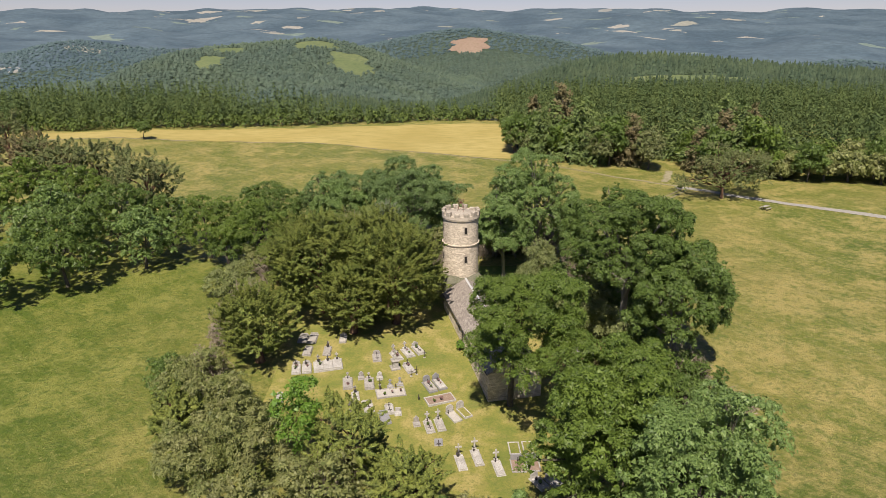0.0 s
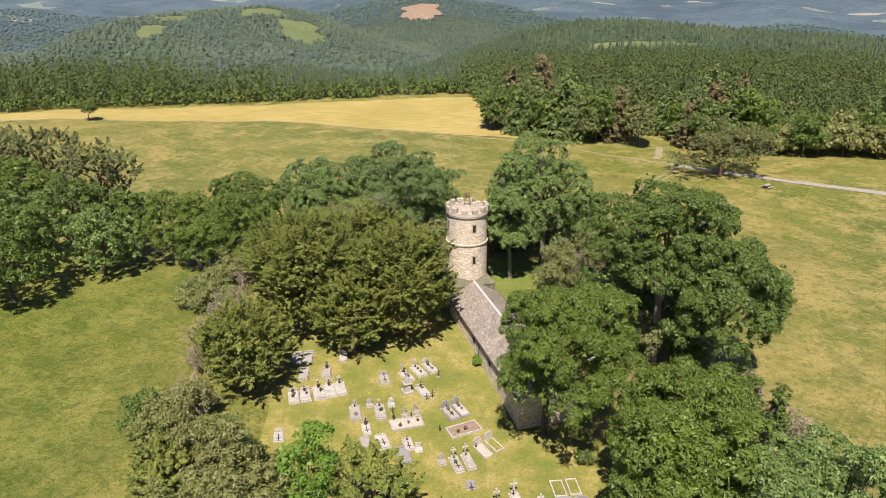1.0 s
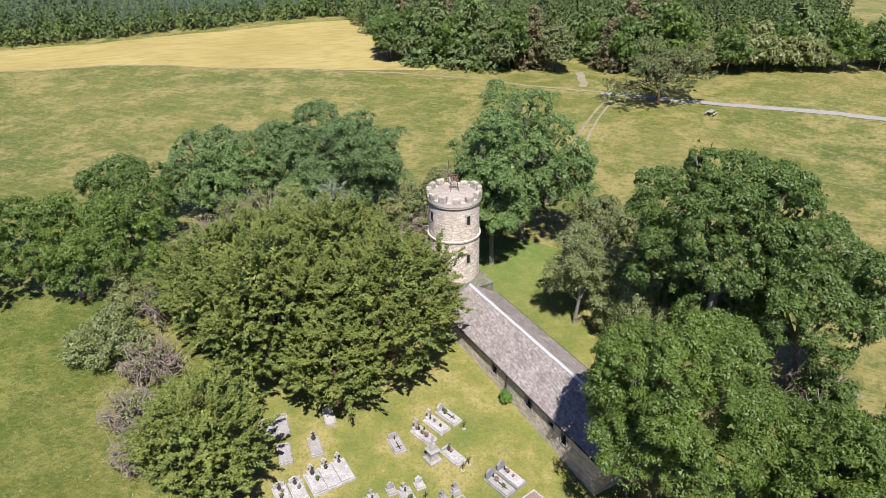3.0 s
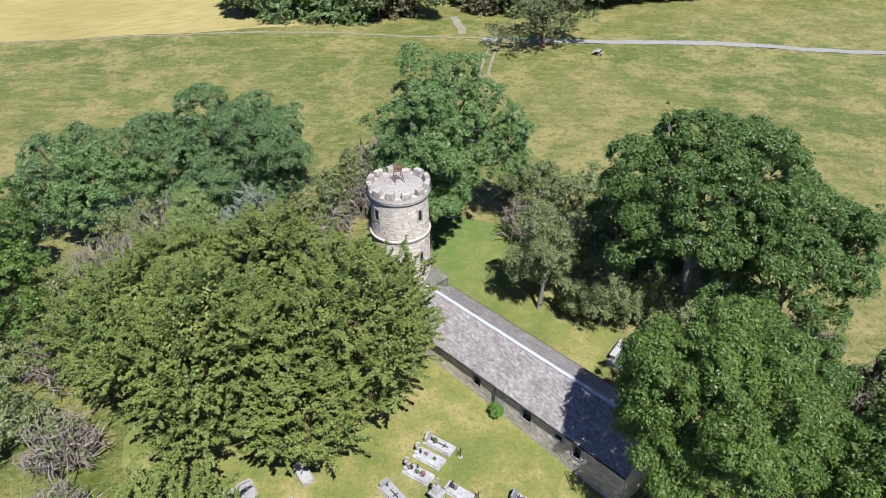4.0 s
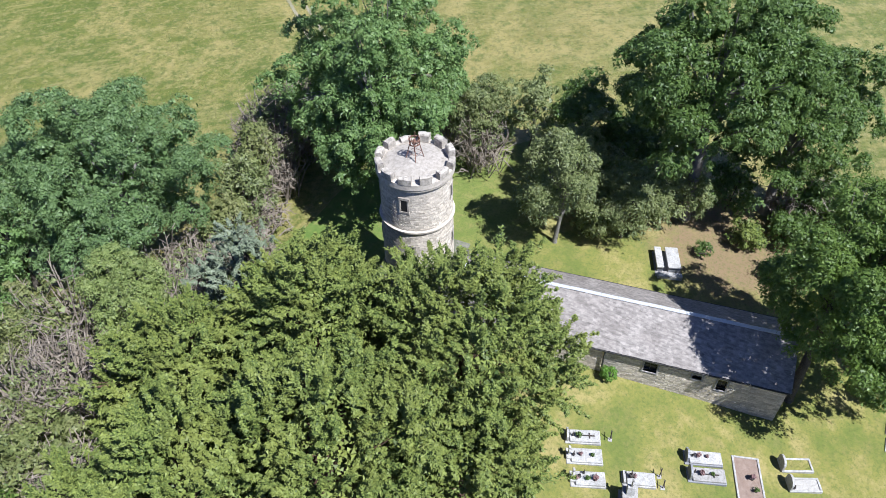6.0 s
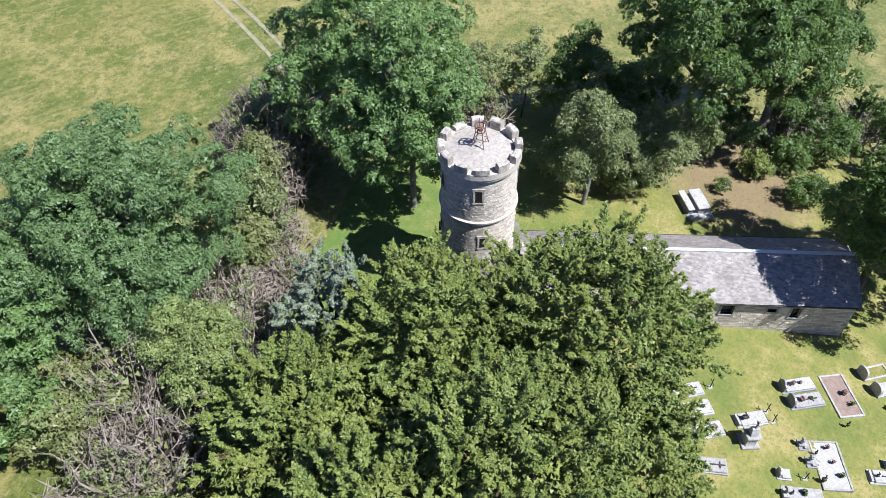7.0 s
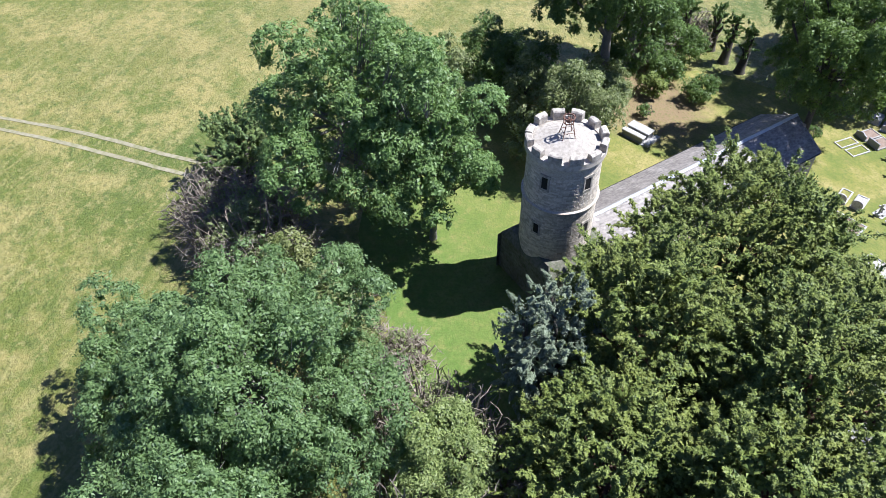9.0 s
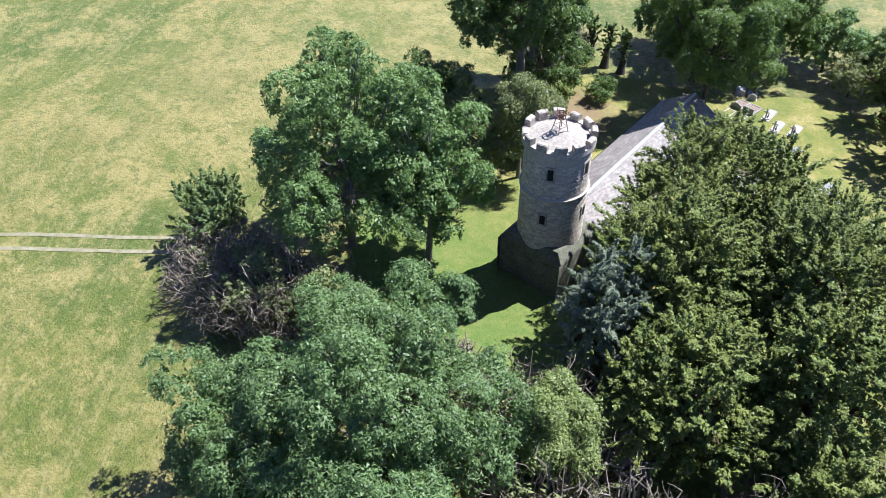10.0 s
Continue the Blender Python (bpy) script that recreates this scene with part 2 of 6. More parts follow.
# ---- mesh helpers ----
def mesh_np(name, verts, faces, material, smooth=False):
    """A mesh from arrays of points and of faces that all have the same count of corners."""
    me = bpy.data.meshes.new(name)
    verts, faces = np.asarray(verts, dtype=np.float32), np.asarray(faces, dtype=np.int32)
    k = faces.shape[1]
    me.vertices.add(len(verts))
    me.vertices.foreach_set("co", verts.ravel())
    me.loops.add(faces.size)
    me.loops.foreach_set("vertex_index", faces.ravel())
    me.polygons.add(len(faces))
    me.polygons.foreach_set("loop_start", np.arange(0, faces.size, k, dtype=np.int32))
    me.polygons.foreach_set("use_smooth", np.full(len(faces), smooth, dtype=bool))
    me.materials.append(material)
    me.update(calc_edges=True)
    return me


def under(name, me, parent=None, label=""):
    ob = new(name, me)
    if parent is not None:
        ob.parent = parent
    if label:
        ob["label"] = label
    return ob


def part(name, bm, material, parent=None, label="", smooth=False):
    """Links a bmesh as one mesh object under a thing or a part."""
    me = bpy.data.meshes.new(name)
    if smooth:
        for f in bm.faces:
            f.smooth = True
    bm.to_mesh(me)
    bm.free()
    me.materials.append(material)
    return under(name, me, parent, label)


def thing(name, m, label, category, group=""):
    ob = new(name)
    ob.empty_display_size = 0.2
    ob.matrix_world = m
    return tagged(ob, label, category, group)


def box(bm, x0, x1, y0, y1, z0, z1, bevel=0.0, m=None):
    r = bmesh.ops.create_cube(bm, size=1)
    vs = r["verts"]
    for v in vs:
        v.co = Vector((x0 + (v.co.x + 0.5) * (x1 - x0), y0 + (v.co.y + 0.5) * (y1 - y0), z0 + (v.co.z + 0.5) * (z1 - z0)))
    if bevel:
        es = list({e for v in vs for e in v.link_edges})
        o = bmesh.ops.bevel(bm, geom=es, offset=bevel, segments=1, affect="EDGES")
        vs = list({v for f in o["faces"] for v in f.verts} | {v for v in vs if v.is_valid})
    if m is not None:
        bmesh.ops.transform(bm, matrix=m, verts=vs)
    return vs


def prism(bm, outline, axis, a, b, bevel=0.0):
    """A closed outline of (u, v) pairs pushed out along an axis (0, 1, 2) from a to b."""
    def at(u, v, w):
        return [(w, u, v), (u, w, v), (u, v, w)][axis]
    lo = [bm.verts.new(at(u, v, a)) for u, v in outline]
    hi = [bm.verts.new(at(u, v, b)) for u, v in outline]
    n = len(outline)
    fs = [bm.faces.new(lo), bm.faces.new(hi)] + [bm.faces.new((lo[k], lo[(k + 1) % n], hi[(k + 1) % n], hi[k])) for k in range(n)]
    bmesh.ops.recalc_face_normals(bm, faces=fs)
    if bevel:
        bmesh.ops.bevel(bm, geom=list({e for f in fs for e in f.edges}), offset=bevel, segments=1, affect="EDGES")


def tube(path, radii, sides=6):
    """Points and quads of a tapered tube along a path."""
    path = np.asarray(path, dtype=float)
    k = len(path)
    d = np.gradient(path, axis=0)
    d /= np.linalg.norm(d, axis=1)[:, None] + 1e-9
    ref = np.where(np.abs(d[:, 2:3]) > 0.9, np.array([[1.0, 0, 0]]), np.array([[0, 0, 1.0]]))
    u = np.cross(d, ref)
    u /= np.linalg.norm(u, axis=1)[:, None] + 1e-9
    w = np.cross(d, u)
    an = np.linspace(0, 2 * np.pi, sides, endpoint=False)
    r = np.asarray(radii)[:, None, None]
    v = path[:, None, :] + r * (np.cos(an)[None, :, None] * u[:, None, :] + np.sin(an)[None, :, None] * w[:, None, :])
    i, j = np.meshgrid(np.arange(k - 1), np.arange(sides), indexing="ij")
    j2 = (j + 1) % sides
    f = np.stack([i * sides + j, i * sides + j2, (i + 1) * sides + j2, (i + 1) * sides + j], -1).reshape(-1, 4)
    return v.reshape(-1, 3), f


def join(pieces):
    vs, fs, o = [], [], 0
    for v, f in pieces:
        vs.append(v)
        fs.append(f + o)
        o += len(v)
    return np.concatenate(vs), np.concatenate(fs)


def unit(v):
    return v / (np.linalg.norm(v, axis=-1, keepdims=True) + 1e-9)


def leaf_blades(c, nrm, along, length, width):
    """Pointed leaves at c that lie across nrm and point along."""
    along = unit(along - nrm * (along * nrm).sum(1, keepdims=True))
    side = np.cross(nrm, along)
    le, wi = length[:, None] / 2, width[:, None] * 0.55
    v = np.stack([c - along * le + side * wi, c + along * le - nrm * le * 0.25, c - along * le * 0.8 - side * wi], 1)
    return v.reshape(-1, 3), np.arange(len(c) * 3).reshape(-1, 3)


# ---- ground ----
def smooth(t):
    t = np.clip(t, 0, 1)
    return t * t * (3 - 2 * t)


def waves(x, y, s, seed):
    """A smooth uneven field of about -1 to 1, of wavelength s."""
    r = np.random.RandomState(seed)
    out = 0
    for k in range(7):
        a, p, q = r.uniform(0, 6.28), r.uniform(0, 6.28), r.uniform(0.6, 1.9)
        out = out + np.sin((x * math.cos(a) + y * math.sin(a)) * 6.28 / s * q + p)
    return out / 3.2


HILLS = [(-255, 1120, 84, 230, 260), (-520, 1000, 12, 200, 220), (20, 1700, 80, 330, 300), (165, 660, 38, 150, 120),
         (-1000, 1900, 62, 480, 380), (400, 600, 46, 230, 170), (520, 1600, 30, 400, 300), (-45, 430, -34, 100, 130), (-30, 320, -10, 60, 60)]


def height(x, y):
    x, y = np.asarray(x, dtype=float), np.asarray(y, dtype=float)
    z = -0.6 + 1.6 * smooth((y - 55) / 32) + 0.9 * smooth((y - 92) / 50)
    r = np.hypot(x, y - 20)
    out = np.maximum(r - 212, 0)
    fall = np.where(out < 260, 0.0006 * out ** 2, 0.0006 * 260 ** 2 + 0.31 * (out - 260))
    floor = 128.0
    land = z - floor * (1 - np.exp(-fall / floor))
    for hx, hy, hz, sx, sy in HILLS:
        land = land + hz * np.exp(-((x - hx) / sx) ** 2 - ((y - hy) / sy) ** 2) * smooth(out / 160)
    land = land + waves(x, y, 420, 3) * 9 * smooth((out - 120) / 400) + waves(x, y, 60, 4) * 0.35 * smooth((r - 40) / 60)
    far = smooth((r - 2000) / 2500)
    return land + far * (104 + 9 * waves(x, y, 1500, 6) + 5 * waves(x, y, 600, 7)) + smooth((r - 1900) / 600) * (1 - far) * 16 * waves(x, y, 900, 8) + waves(x, y, 14, 9) * 0.06


def h(x, y):
    return float(height(x, y))


def rings(r, angles, cx, cy):
    rr, aa = np.meshgrid(r, angles, indexing="ij")
    x, y = cx + rr * np.sin(aa), cy + rr * np.cos(aa)
    v = np.stack([x, y, height(x, y)], -1).reshape(-1, 3)
    nr, na = len(r), len(angles)
    i, j = np.meshgrid(np.arange(nr - 1), np.arange(na), indexing="ij")
    j2 = (j + 1) % na
    f = np.stack([i * na + j, i * na + j2, (i + 1) * na + j2, (i + 1) * na + j], -1).reshape(-1, 4)
    return v, f


ANG = np.concatenate([np.linspace(-45, 45, 240, endpoint=False), np.linspace(45, 315, 70, endpoint=False)]) * math.pi / 180
NEAR_R = np.concatenate([[0.05], np.linspace(2, 250, 110)])
v, f = rings(NEAR_R, ANG, 0, 80)
ground = new("ground", mesh_np("ground", v, f, M_MEADOW, True))
tagged(ground, "sunlit hilltop meadow of green and straw-coloured grass", "meadow", kind="structure")


def slope_mat():
    m, n, l, p = mat("valley_slopes", 0.95)
    f1, f2 = noise_node(n, l, 0.006, 5), noise_node(n, l, 0.12, 6)
    col = ramp(n, l, f1, [(0.3, (0.036, 0.058, 0.042)), (0.6, (0.048, 0.074, 0.05)), (0.75, (0.07, 0.1, 0.055))])
    col = mix(n, l, ramp(n, l, f2, [(0.4, (0, 0, 0)), (0.7, (0.7, 0.7, 0.7))]), col, (0.03, 0.05, 0.022))
    l.new(col, p.inputs["Base Color"])
    bump(n, l, p, f2, 1.0, 7.0)
    return m


def far_mat():
    m, n, l, p = mat("haze_tinted_hills", 1.0)
    vor = n.new("ShaderNodeTexVoronoi")
    vor.inputs["Scale"].default_value = 0.024
    g = n.new("ShaderNodeNewGeometry")
    mp = n.new("ShaderNodeMapping")
    mp.inputs["Scale"].default_value = (0.55, 0.6, 1)
    l.new(g.outputs["Position"], mp.inputs[0])
    wob = n.new("ShaderNodeTexNoise")
    wob.inputs["Scale"].default_value, wob.inputs["Detail"].default_value = 0.02, 3
    l.new(g.outputs["Position"], wob.inputs["Vector"])
    push = n.new("ShaderNodeVectorMath")
    push.operation = "MULTIPLY_ADD"
    push.inputs[1].default_value = (60, 60, 0)
    l.new(wob.outputs["Color"], push.inputs[0])
    l.new(mp.outputs[0], push.inputs[2])
    l.new(push.outputs[0], vor.inputs["Vector"])
    sep = n.new("ShaderNodeSeparateColor")
    l.new(vor.outputs["Color"], sep.inputs[0])
    field = ramp(n, l, sep.outputs[0], [(0.0, (0, 0, 0)), (0.945, (0, 0, 0)), (0.95, (0.7, 0.7, 0.7))])
    # haze is painted into these colours: fields paler, woods bluer
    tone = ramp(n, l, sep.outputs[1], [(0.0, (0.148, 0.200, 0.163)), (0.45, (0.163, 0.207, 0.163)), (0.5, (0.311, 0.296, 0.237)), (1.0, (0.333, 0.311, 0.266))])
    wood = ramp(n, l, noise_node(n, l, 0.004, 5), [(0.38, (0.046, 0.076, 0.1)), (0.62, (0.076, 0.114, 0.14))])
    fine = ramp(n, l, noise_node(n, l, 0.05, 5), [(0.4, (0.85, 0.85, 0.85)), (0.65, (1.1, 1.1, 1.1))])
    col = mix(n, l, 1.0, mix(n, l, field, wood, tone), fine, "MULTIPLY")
    l.new(col, p.inputs["Base Color"])
    return m


v, f = rings(250 * (1700 / 250) ** np.linspace(0, 1, 60), ANG, 0, 80)
slopes = new("ground_slopes", mesh_np("ground_slopes", v, f, slope_mat(), True))
tagged(slopes, "dark wooded valley slopes below the hilltop meadow", "hillside", kind="structure")
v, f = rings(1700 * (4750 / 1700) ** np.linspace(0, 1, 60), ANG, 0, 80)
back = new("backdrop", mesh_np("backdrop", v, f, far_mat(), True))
tagged(back, "distant hills tinted blue-green for haze, with scattered pale fields", "hills", kind="structure")


def sheet(name, xs, ys, inside, lift, material, label, category):
    """A patch of ground cover that follows the ground a little above it."""
    gx, gy = np.meshgrid(xs, ys, indexing="ij")
    gx, gy = inside(gx, gy)
    v = np.stack([gx, gy, height(gx, gy) + lift], -1).reshape(-1, 3)
    ny = len(ys)
    i, j = np.meshgrid(np.arange(len(xs) - 1), np.arange(ny - 1), indexing="ij")
    f = np.stack([i * ny + j, (i + 1) * ny + j, (i + 1) * ny + j + 1, i * ny + j + 1], -1).reshape(-1, 4)
    return tagged(new(name, mesh_np(name, v, f, material, True)), label, category, kind="structure")


# the ripe field beyond the track: u runs along the track, v from the track to the crest
def gold_shape(u, v):
    x = -160 + u * 186
    y0 = np.interp(x, [-160, -41, 13, 26], [212, 203, 181, 176]) + waves(x, x * 0, 30, 5) * 0.6
    y1 = np.interp(x, [-160, -120, -50, 20, 26], [219, 222, 226, 237, 238])
    return x + v * 10 * u, y0 + v * (y1 - y0)


sheet("wheat_field", np.linspace(0, 1, 90), np.linspace(0, 1, 40), gold_shape, 0.06, M_GOLD, "ripe golden hay field along the crest of the hill", "field")


def lawn_shape(u, a):
    rx = 1 + 0.08 * np.sin(3 * a + 1) + 0.05 * np.sin(7 * a)
    x = 2.0 + u * rx * 25 * np.cos(a)
    y = 79 + u * rx * 28 * np.sin(a)
    return x, y


sheet("lawn", np.linspace(0.001, 1, 30), np.linspace(0, 2 * math.pi, 60), lawn_shape, 0.05, M_LAWN, "short mown churchyard grass, dry and yellow in patches", "lawn")


def strip(name, pts, width, material, label, category, lift=0.06, wobble=0.15):
    """A track that follows the ground along a line of plan points."""
    pts = np.asarray(pts, dtype=float)
    s = np.concatenate([[0], np.cumsum(np.linalg.norm(np.diff(pts, axis=0), axis=1))])
    t = np.linspace(0, s[-1], max(8, int(s[-1] / 1.5)))
    x, y = np.interp(t, s, pts[:, 0]), np.interp(t, s, pts[:, 1])
    ker = np.ones(7) / 7
    x[3:-3], y[3:-3] = np.convolve(x, ker, "valid"), np.convolve(y, ker, "valid")
    d = unit(np.stack([np.gradient(x), np.gradient(y)], 1))
    rows = []
    for k in np.linspace(-0.5, 0.5, 4):
        w = k * width + waves(t, t * 0 + k, 6, 12) * wobble * (abs(k) > 0.4)
        px, py = x - d[:, 1] * w, y + d[:, 0] * w
        rows.append(np.stack([px, py, height(px, py) + lift], 1))
    v = np.stack(rows, 1).reshape(-1, 3)
    i, j = np.meshgrid(np.arange(len(t) - 1), np.arange(3), indexing="ij")
    f = np.stack([i * 4 + j, (i + 1) * 4 + j, (i + 1) * 4 + j + 1, i * 4 + j + 1], -1).reshape(-1, 4)
    return tagged(new(name, mesh_np(name, v, f, material, True)), label, category, kind="structure")


strip("road", [(50.5, 150.8), (53, 150.3), (70, 138), (96, 117), (150, 75), (230, 20)], 1.9, M_ROAD, "narrow pale gravel road along the wood's edge", "road")
strip("track_upper", [(-160, 211.5), (-41, 203), (13.5, 180), (37, 162.5), (53, 151)], 0.8, M_DIRT, "worn grassy track beside the ripe field", "track", 0.03)
for pts in ([(22.9, 112.6), (24.2, 114.1), (33.5, 125.0), (41.3, 135.8), (47.6, 143.2), (53.4, 150)], [(21.0, 113.1), (22.3, 114.6), (31.7, 125.6), (39.7, 136.0), (46.2, 143.6), (52.0, 150)]):
    strip("rut", pts, 0.42, M_DIRT, "bare wheel rut of the meadow track", "track", 0.04, 0.04)
strip("path_to_wood", [(49.5, 156), (52, 160), (53.5, 166)], 1.6, M_DIRT, "bare earth path leading into the wood", "path")


# ---- church ----
AXIS = -78.0
TOWER_AT = pose(2.4, 91.9, 0.9, 0, 0, AXIS)     # local x runs along the nave, away from the tower


def stone_ring(r0, r1, z0, z1, gaps, rng, course=0.125):
    """Courses of uneven rubble round a wall of radius r0 at z0 and r1 at z1, leaving out gaps (angle, half angle, z0, z1)."""
    vs, fs, o = [], [], 0
    z = z0
    while z < z1 - 0.05:
        hgt = min(course * rng.uniform(0.75, 1.3), z1 - z)
        r = r0 + (r1 - r0) * (z - z0) / (z1 - z0)
        a, end = rng.uniform(0, 0.2), 0
        start = a
        while a < start + 2 * math.pi - 0.03:
            da = min(rng.uniform(0.2, 0.44) / r, start + 2 * math.pi - a)
            mid = a + da / 2
            hit = any(abs((mid - g + math.pi) % (2 * math.pi) - math.pi) < ga + da / 2 and z + hgt > gz0 and z < gz1 for g, ga, gz0, gz1 in gaps)
            if not hit:
                p = rng.uniform(0.0, 0.006)
                e = 0.002 / r
                q = 0.002
                pts = []
                for rr, ins in ((r - 0.1, 0), (r + p, 1)):
                    for aa, zz in ((a + e * (1 + ins), z + q * (1 + ins)), (a + da - e * (1 + ins), z + q * (1 + ins)), (a + da - e * (1 + ins), z + hgt - q * (1 + ins)), (a + e * (1 + ins), z + hgt - q * (1 + ins))):
                        zz2 = zz + rng.uniform(-0.002, 0.002)
                        pts.append((rr * math.cos(aa), rr * math.sin(aa), zz2))
                vs += pts
                fs += [(o + 4, o + 5, o + 6, o + 7), (o, o + 1, o + 5, o + 4), (o + 1, o + 2, o + 6, o + 5), (o + 2, o + 3, o + 7, o + 6), (o + 3, o, o + 4, o + 7)]
                o += 8
            a += da
        z += hgt
    return np.array(vs), np.array(fs)


def stone_wall(length, z0, z1, gaps, rng, course=0.15):
    """Courses of rubble on a flat wall that runs along x and faces -y, leaving out gaps (x0, x1, z0, z1)."""
    vs, fs, o = [], [], 0
    z = z0
    while z < z1 - 0.05:
        hgt = min(course * rng.uniform(0.7, 1.35), z1 - z)
        x = 0
        while x < length - 0.05:
            dx = min(rng.uniform(0.2, 0.55), length - x)
            if not any(x + dx > a and x < b and z + hgt > c and z < d for a, b, c, d in gaps):
                p = -rng.uniform(0.004, 0.02)
                for yy, e in ((0.05, 0.005), (p, 0.011)):
                    for xx, zz in ((x + e, z + e), (x + dx - e, z + e), (x + dx - e, z + hgt - e), (x + e, z + hgt - e)):
                        vs.append((xx, yy, zz + rng.uniform(-0.012, 0.012)))
                fs += [(o + 4, o + 5, o + 6, o + 7), (o, o + 1, o + 5, o + 4), (o + 1, o + 2, o + 6, o + 5), (o + 2, o + 3, o + 7, o + 6), (o + 3, o, o + 4, o + 7)]
                o += 8
            x += dx
        z += hgt
    return np.array(vs), np.array(fs)


def pieces_of(name, v, f, material, parent):
    """Every stone of a joined set (eight corners each) as an object of its own."""
    per = len(f) // (len(v) // 8)
    for k in range(len(v) // 8):
        under(name, mesh_np(name, v[k * 8:k * 8 + 8], f[k * per:(k + 1) * per] - k * 8, material), parent)


def ring(bm, profile, seg=48):
    """A band turned round the z axis from a closed profile of (radius, z)."""
    k = len(profile)
    vs = [[bm.verts.new((r * math.cos(2 * math.pi * s / seg), r * math.sin(2 * math.pi * s / seg), z)) for r, z in profile] for s in range(seg)]
    for s in range(seg):
        for j in range(k):
            bm.faces.new((vs[s][j], vs[(s + 1) % seg][j], vs[(s + 1) % seg][(j + 1) % k], vs[s][(j + 1) % k]))
    bmesh.ops.recalc_face_normals(bm, faces=bm.faces)


# openings of the tower: angle from the nave axis, sill, head, half width
SLITS = [(3.5, 10.25, 11.15, 0.17), (3.5, 6.25, 7.15, 0.17), (-90, 10.3, 11.2, 0.2), (-82, 6.4, 7.25, 0.2), (-158, 10.3, 11.2, 0.2), (-164, 6.4, 7.2, 0.2), (95, 10.3, 11.2, 0.2)]


def build_tower():
    t = thing("church_tower", TOWER_AT, "round grey rubble-stone church tower with battlements", "tower")
    rng = random.Random(5)
    gaps = [(radians(a), w / 2.4, z0, z1) for a, z0, z1, w in SLITS]
    bm = bmesh.new()
    prof = [(2.491, -0.6), (2.45, 4.2), (2.4145, 8.5), (2.3935, 8.72), (2.335, 12.1), (1.75, 12.1), (1.75, -0.6)]
    ring(bm, prof, 96)
    core = part("wall_core", bm, M_MORTAR, t, "pale lime mortar core of the tower wall")
    v, f = join([stone_ring(2.5, 2.42, -0.5, 8.5, gaps, rng), stone_ring(2.4, 2.352, 8.72, 11.35, gaps, rng)])
    pieces_of("stone", *stone_ring(2.352, 2.34, 11.35, 12.0, gaps, rng), M_STONE, core)
    tagged(under("stonework", mesh_np("stonework", v, f, M_STONE), t), kind="stuff")
    for z, r in ((8.5, 2.36), (11.98, 2.33)):
        bm = bmesh.new()
        ring(bm, [(r - 0.05, z), (r + 0.17, z + 0.03), (r + 0.19, z + 0.17), (r - 0.05, z + 0.24)], 64)
        part("string_course", bm, M_STONE, t, "projecting dressed stone band")
    # parapet wall under the merlons
    bm = bmesh.new()
    ring(bm, [(2.5, 12.12), (2.56, 12.2), (2.55, 12.6), (2.14, 12.6), (2.12, 12.12)], 64)
    parapet = part("parapet", bm, M_MORTAR, t, "low lime-washed parapet ring")
    pieces_of("stone", *stone_ring(2.545, 2.545, 12.2, 12.58, [], rng, 0.2), M_STONE, parapet)
    # merlons, each with its coping
    n = 12
    for k in range(n):
        a0 = 2 * math.pi * (k + 0.15) / n
        wd = 0.32 + rng.uniform(-0.04, 0.04)
        hh = rng.uniform(0.46, 0.62) if k != 4 else 0.28
        bm = bmesh.new()
        seg = 4
        lo = 12.59
        b = [a0 - wd / 2 + wd * i / seg for i in range(seg + 1)]
        cols = []
        for aa in b:
            dz = rng.uniform(-0.03, 0.03)
            cols.append([bm.verts.new((r * math.cos(aa), r * math.sin(aa), z)) for r, z in ((2.57, lo), (2.58, lo + hh - 0.06 + dz), (2.5, lo + hh + dz), (2.2, lo + hh - 0.02 + dz), (2.13, lo + hh - 0.1 + dz), (2.13, lo))])
        for i in range(seg):
            for j in range(5):
                bm.faces.new((cols[i][j], cols[i + 1][j], cols[i + 1][j + 1], cols[i][j + 1]))
        bm.faces.new(cols[0])
        bm.faces.new(cols[-1])
        bmesh.ops.recalc_face_normals(bm, faces=bm.faces)
        part("merlon", bm, M_COPING, t, "weathered lime-rendered merlon")
    # shallow cone roof of stone flags inside the parapet
    bm = bmesh.new()
    ring(bm, [(2.2, 12.15), (2.2, 12.5), (1.2, 12.72), (0.06, 13.0), (0.06, 12.15)], 48)
    bed = part("roof_bed", bm, M_MORTAR, t, "shallow conical stone roof inside the battlements")
    vs, fs, o = [], [], 0
    for j in range(7):
        r1, r0 = 2.16 - j * 0.29, 2.16 - (j + 1) * 0.29 - 0.03
        r0 = max(r0, 0.12)
        zz = lambda r: 12.5 + (2.2 - r) * 0.235
        cnt = max(7, int(2 * math.pi * r1 / 0.42))
        for k in range(cnt):
            a, b = 2 * math.pi * (k + 0.37 * j) / cnt, 2 * math.pi * (k + 1 + 0.37 * j) / cnt - 0.003 / r1
            for r, up in ((r1, 0.012), (r0, 0.009)):
                for q in (a, b):
                    vs.append((r * math.cos(q), r * math.sin(q), zz(r) + up + rng.uniform(0, 0.002)))
            for r, up in ((r1, -0.02), (r0, -0.02)):
                for q in (a, b):
                    vs.append((r * math.cos(q), r * math.sin(q), zz(r) + up))
            fs += [(o, o + 1, o + 3, o + 2), (o, o + 4, o + 5, o + 1), (o, o + 2, o + 6, o + 4), (o + 1, o + 5, o + 7, o + 3)]
            o += 8
    pieces_of("roof_flag", np.array(vs), np.array(fs), M_FLAG, bed)
